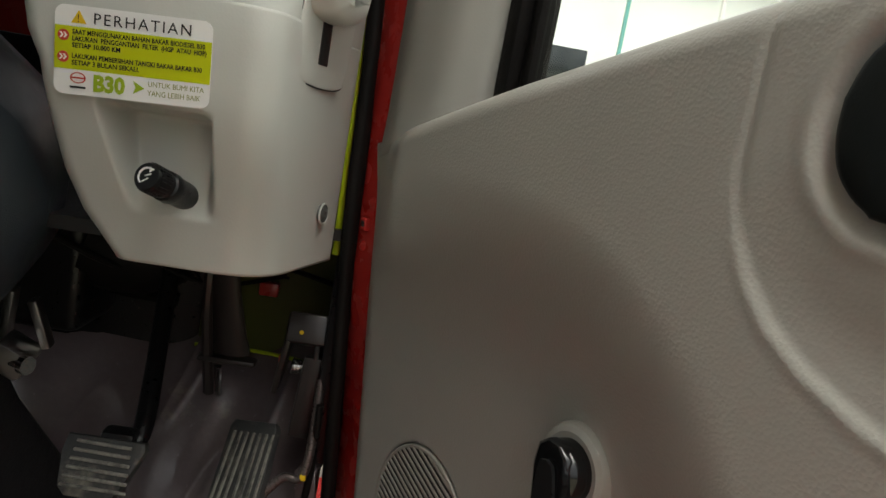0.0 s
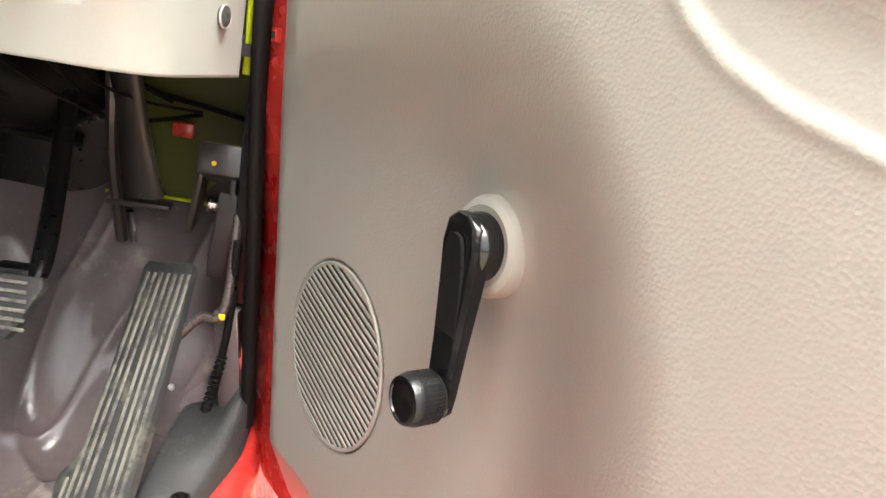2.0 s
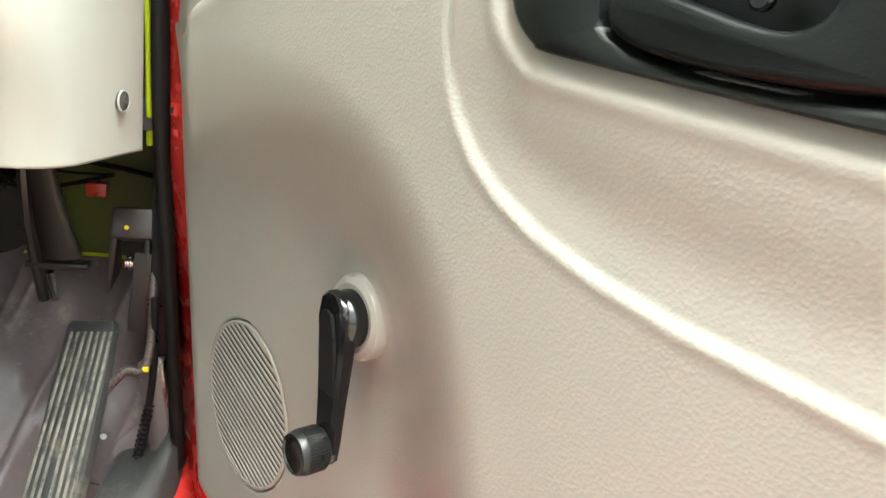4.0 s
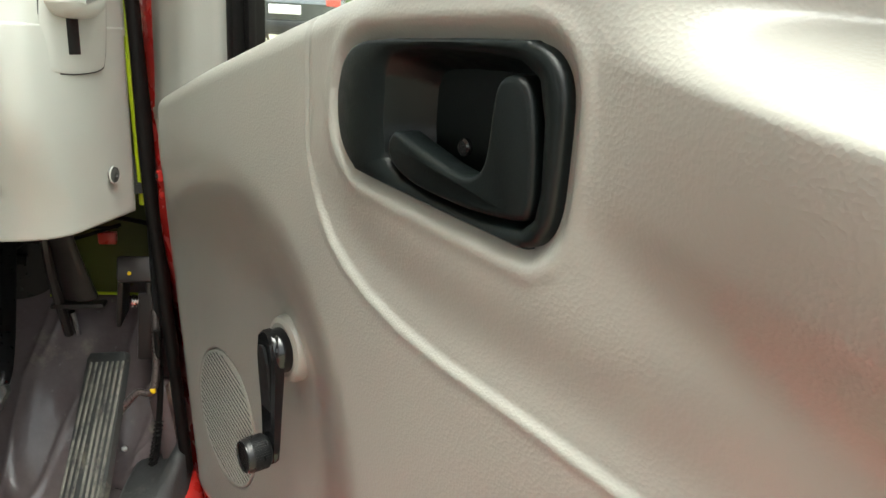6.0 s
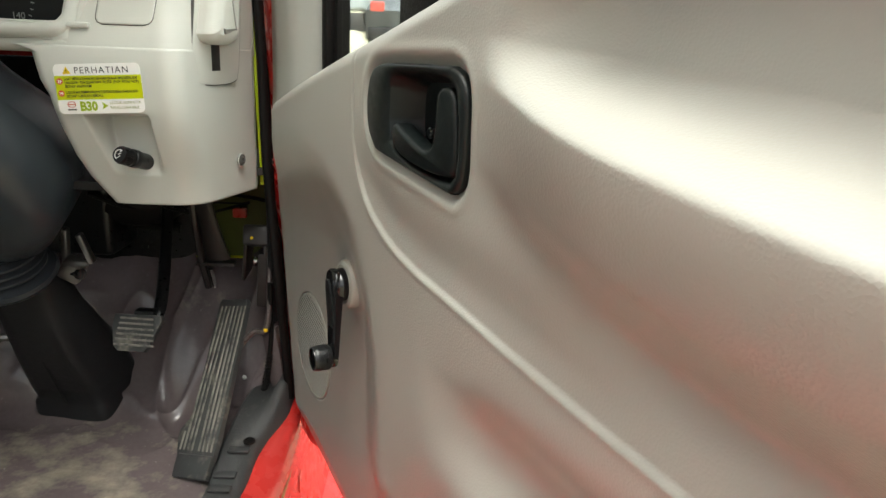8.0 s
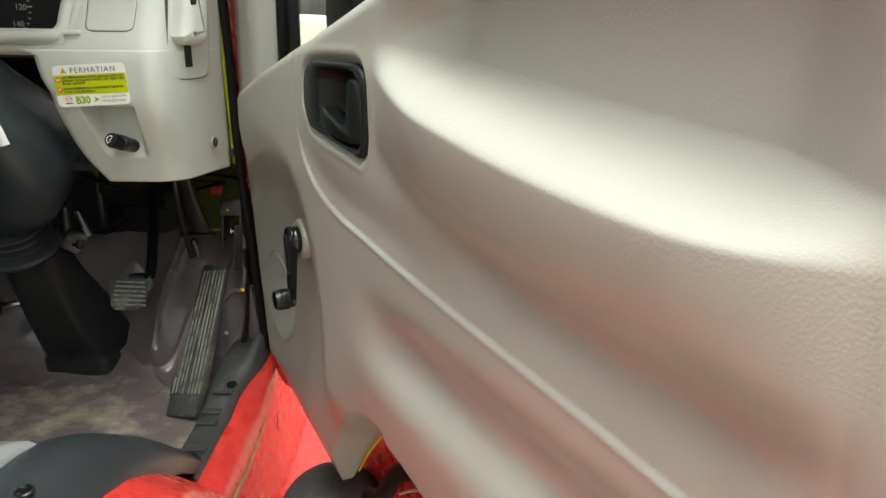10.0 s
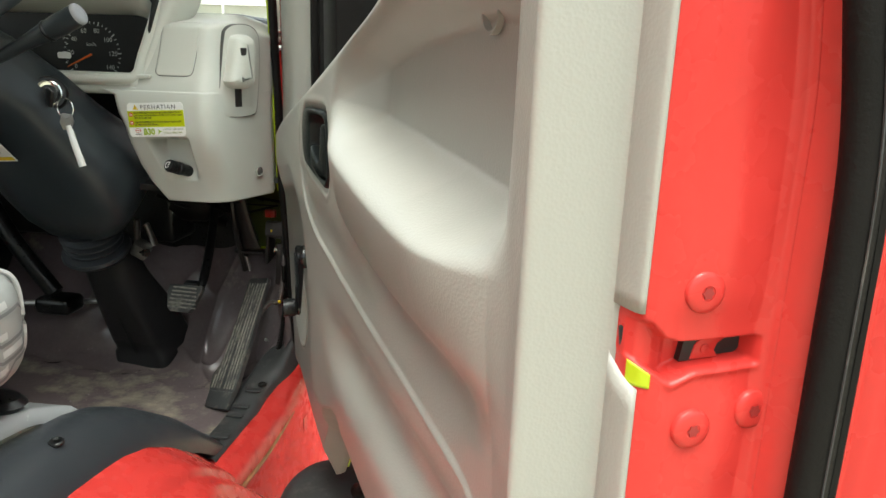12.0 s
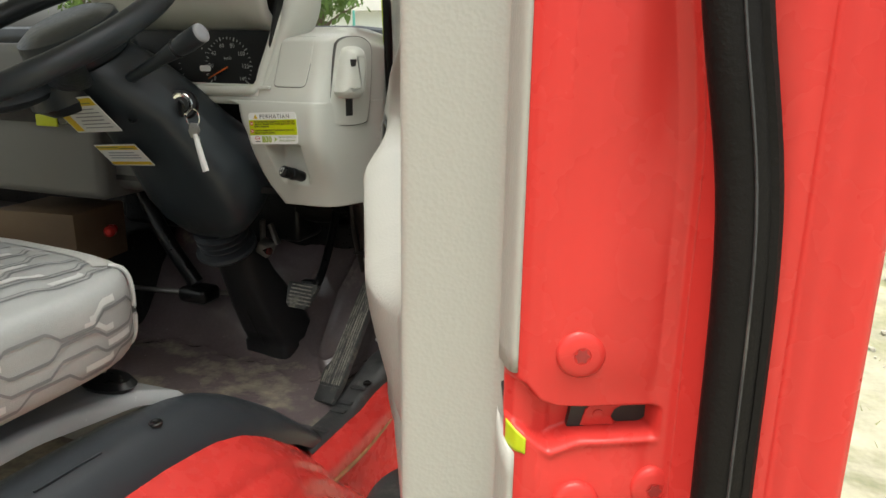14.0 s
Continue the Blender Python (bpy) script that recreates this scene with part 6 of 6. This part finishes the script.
tagged(redcap, "small red cap on the tunnel", "cap")
lv = thing("hand_lever", "black hand brake lever beside the column", "lever")
part("rod", sweep([(-0.40, 0.79, 1.15), (-0.33, 0.78, 1.04), (-0.25, 0.78, 0.935)], 0.017, 10), BLACK, lv)
part("foot", box((0.075, 0.06, 0.035), (-0.240, 0.775, 0.915), 0.012, seg=3), BLACK, lv)
part("cross_bar", sweep([(-0.50, 0.80, 0.89), (-0.33, 0.80, 0.90), (-0.18, 0.82, 0.91)], 0.006, 8), METAL, lv)

# ---------------------------------------------------------------- rest of the cab
roof = part("ceiling", box((1.75, 1.75, 0.04), (-0.62, 0.12, 2.02), 0.02), WALLGREY)
tagged(roof, "grey cab headlining", "ceiling", kind="structure")
bw = thing("wall_back", "grey cab back wall with a rear window opening", "wall", kind="structure")
part("lower_wall", box((1.75, 0.04, 0.60), (-0.62, -0.74, 1.10), 0.02), WALLGREY, bw)
part("window_header", box((1.75, 0.04, 0.12), (-0.62, -0.74, 1.96), 0.02), WALLGREY, bw)
for x in (-1.42, 0.18):
    part("window_side", box((0.15, 0.04, 0.52), (x, -0.74, 1.65), 0.01), WALLGREY, bw)
lw = part("wall_left", box((0.05, 1.80, 0.75), (-1.47, 0.13, 1.03), 0.02), WALLGREY)
tagged(lw, "grey far door lining", "wall", kind="structure")
bp_ = part("pillar_b", box((0.05, 0.42, 1.05), (0.235, -0.545, 1.50), 0.015, seg=3), RED)
tagged(bp_, "red rear door pillar of the cab", "pillar", kind="structure")
dt = part("dash_top", box((1.55, 0.30, 0.05), (-0.63, 0.985, 1.455), 0.02), SHROUD)
tagged(dt, "black dashboard top below the windscreen", "dashboard", kind="structure")
fr = part("front_wall", box((1.70, 0.04, 0.75), (-0.60, 1.13, 1.05), 0.02), RED)
tagged(fr, "cab front wall", "wall", kind="structure")
lp = part("pillar_left", sweep([(-1.44, 1.10, 1.40), (-1.42, 0.95, 2.0)], 0.04, 10, 0), WALLGREY)
tagged(lp, "far grey windscreen pillar", "pillar", kind="structure")
rp = part("pillar_right", sweep([(0.20, 0.90, 1.45), (0.15, 0.80, 2.0)], 0.022, 10, 0), WALLGREY)
tagged(rp, "grey windscreen pillar trim", "pillar", kind="structure")

# ---------------------------------------------------------------- outside
X, Y = np.meshgrid(np.concatenate([-np.geomspace(400, 3, 24), np.linspace(-2.5, 5, 60), np.geomspace(5.5, 400, 24)]), np.concatenate([-np.geomspace(400, 3, 20), np.linspace(-2.5, 10, 90), np.geomspace(10.5, 600, 26)]))
Zg = 0.02 * np.sin(X * 3.1 + np.sin(Y * 2.3)) * np.sin(Y * 2.7) + 0.012 * np.sin(X * 9 + Y * 7)
Zg *= np.exp(-(np.hypot(X, Y) / 30) ** 2)
g = put("ground", grid_mesh("ground", np.stack([X, Y, Zg], -1), GROUND))
tagged(g, "pale gravel yard with tufts of dry grass", "ground", kind="structure")
rnd = random.Random(3)
stones = bmesh.new()
for k in range(900):
    x, y = rnd.uniform(0.9, 4.5), rnd.uniform(-0.5, 7)
    r = rnd.uniform(0.005, 0.020)
    one = bmesh.new()
    bmesh.ops.create_icosphere(one, subdivisions=1, radius=r)
    for v in one.verts:
        v.co *= rnd.uniform(0.7, 1.2)
    bmesh.ops.translate(one, vec=(x, y, 0.015), verts=one.verts)
    merge(stones, one)
st = part("gravel", stones, STONE)
tagged(st, "scattered pale stones on the ground", "gravel", kind="stuff")
verts, faces = [], []
for k in range(6000):
    x, y = rnd.uniform(0.9, 6), rnd.uniform(0.2, 12)
    if math.sin(x * 2.3) * math.sin(y * 1.7) < 0.2:
        continue
    a, h_ = rnd.uniform(0, 6.28), rnd.uniform(0.012, 0.045)
    i = len(verts)
    verts += [(x + 0.004 * math.cos(a), y + 0.004 * math.sin(a), 0), (x - 0.004 * math.cos(a), y - 0.004 * math.sin(a), 0), (x + 0.02 * math.sin(a), y, h_)]
    faces.append((i, i + 1, i + 2))
gr_ = put("grass", mesh_of("grass", verts, faces, DRY))
tagged(gr_, "thin dry grass tufts on the yard", "grass", kind="stuff")

# a terrace of layered pale earth across the yard, with a car on it
xs = np.linspace(-12, 7, 150)
ys = np.concatenate([np.linspace(8.2, 9.8, 70), np.linspace(10.0, 18.5, 30)])
X, Y = np.meshgrid(xs, ys)
Zt = (1.02 + 0.46 * smooth(-0.2, -1.0, X)) * smooth(8.3, 9.7, Y + 0.25 * np.sin(X * 1.3) + 0.1 * np.sin(X * 4.1)) - 0.03
step = 0.13
Zt = Zt + 0.03 * np.sin(Zt / step * 2 * math.pi + 0.8 * np.sin(X * 2.1)) * smooth(0.0, 0.1, Zt) + 0.015 * np.sin(X * 13 + Y * 5) * np.sin(X * 5.7 - Y * 9)
bank = put("earth_bank", grid_mesh("earth_bank", np.stack([X, Y, Zt], -1), EARTH))
tagged(bank, "pale layered earth bank across the yard", "bank", kind="structure")


def house(at, size, mat):
    hs = thing("storage_building", "white walled building with dark windows across the yard", "building", pose(*at))
    w, d, h = size
    part("wall", box((w, d, h), (0, 0, h / 2), 0.02), mat, hs)
    part("roof", slab([(-w / 2 - 0.5, h), (w / 2 + 0.5, h), (0, h + 1.6)], d + 0.8), WALLGREY, hs, m=pose(0, -d / 2 - 0.4, 0))
    for k in range(int(w // 2.2)):
        x = -w / 2 + 1.2 + 2.2 * k
        win = part("window", box((1.2, 0.08, 1.1), (x, -d / 2 - 0.01, h * 0.55), 0.01), WALL_WHITE, hs)
        part("pane", box((1.0, 0.03, 0.9), (x, -d / 2 - 0.06, h * 0.55), 0.005), DARKGLASS, win)
        part("post", box((0.08, 0.10, h), (x + 1.1, -d / 2 - 0.6, h / 2), 0.01), TEAL if k % 3 == 0 else WALLGREY, hs)
    return hs


house((10.5, 20, 0), (16, 5, 6.2), WALL_WHITE)
house((-16, 30, 0), (14, 5, 3.2), WALL_WHITE)


def parked_car(m, paint, label):
    car = thing("parked_car", label, "car", m)
    prof_ = [(-2.0, 0.35), (-2.05, 0.75), (-1.3, 0.92), (-0.7, 1.40), (0.6, 1.45), (1.4, 1.0), (1.95, 0.90), (2.0, 0.35)]
    bm = slab(prof_, 1.65, 0.06, 3)
    part("body", bm, paint, car, m=pose(0, -0.82, 0))
    part("side_window", slab([(-0.95, 0.98), (-0.62, 1.33), (0.5, 1.37), (1.1, 1.0)], 1.70), DARKGLASS, car, m=pose(0, -0.85, 0))
    part("rear_window", slab([(-0.62, 1.0), (0.62, 1.0), (0.52, 1.30), (-0.52, 1.30)], 0.05), DARKGLASS, car, m=pose(-1.10, 0, -0.02, 0, 0, -90) @ pose(0, 0, 0, -36) @ pose(0, 0.55, 0.0))
    part("number_plate", box((0.02, 0.44, 0.12), (-2.06, 0, 0.66), 0.004), WHITE, car, "pale blank plate")
    part("bumper", box((0.14, 1.60, 0.20), (-2.05, 0, 0.42), 0.05), BLACK, car)
    for y in (-0.66, 0.66):
        part("tail_light", box((0.06, 0.20, 0.14), (-2.03, y, 0.80), 0.02), INK_RED, car)
    for x in (-1.25, 1.25):
        for y in (-0.78, 0.78):
            wh = part("wheel", lathe([(0.30, -0.09), (0.31, -0.05), (0.31, 0.05), (0.30, 0.09)], 28), RUBBER, car, m=pose(x, y, 0.31))
            part("rim", lathe([(0.19, -0.10), (0.17, 0.10)], 20), METAL, wh)
    return car


parked_car(pose(-1.9, 12.6, 1.44, 0, 0, 12), CARBLUE, "pale hatchback parked across the yard")
parked_car(pose(0.15, 12.6, 1.0, 0, 0, 88), CARDARK, "dark grey hatchback parked with its tail to the yard")


def tree(at, h, seed):
    rr = random.Random(seed)
    tr = thing("tree", "green broadleaf tree behind the yard", "tree", pose(*at), "trees behind the yard")
    bm = sweep([(0, 0, 0), (0.1, 0, h * 0.3), (0.0, 0.1, h * 0.6), (0.1, 0, h * 0.85)], [0.22, 0.16, 0.10, 0.04], 8, 3)
    for k in range(6):
        a = rr.uniform(0, 6.28)
        z = h * rr.uniform(0.35, 0.7)
        sweep([(0, 0, z), (math.cos(a) * 0.8, math.sin(a) * 0.8, z + 0.6), (math.cos(a) * 1.6, math.sin(a) * 1.6, z + 1.0)], [0.07, 0.05, 0.02], 6, 2, bm=bm)
    part("trunk", bm, BARK, tr)
    vs, fs = [], []
    for k in range(1500):
        a, b = rr.uniform(0, 6.28), math.acos(rr.uniform(-1, 1))
        r = (0.45 + 0.55 * rr.random()) * h * 0.34 * (1 + 0.25 * math.sin(3 * a + seed))
        c = Vector((r * math.sin(b) * math.cos(a), r * math.sin(b) * math.sin(a), h * 0.68 + 0.8 * r * math.cos(b)))
        q = Euler((rr.uniform(0, 6), rr.uniform(0, 6), rr.uniform(0, 6))).to_matrix()
        i = len(vs)
        s = rr.uniform(0.10, 0.24)
        vs += [c + q @ Vector(p) * s for p in ((-1, 0, 0), (0, -0.5, 0), (1, 0, 0), (0, 0.5, 0.1))]
        fs.append((i, i + 1, i + 2, i + 3))
    put("crown", mesh_of("crown", vs, fs, LEAF, False), tr)
    return tr


for k, (x, y, h) in enumerate(((-0.8, 19.5, 5.5), (1.2, 21, 6), (-14, 24, 6), (-10, 30, 7), (-6.5, 23, 5), (-3, 34, 7), (1.5, 36, 6.5), (6, 34, 7), (11, 31, 6), (-20, 27, 7), (16, 27, 6.5), (-26, 24, 7), (-33, 22, 7))):
    tree((x, y, 0), h, k)
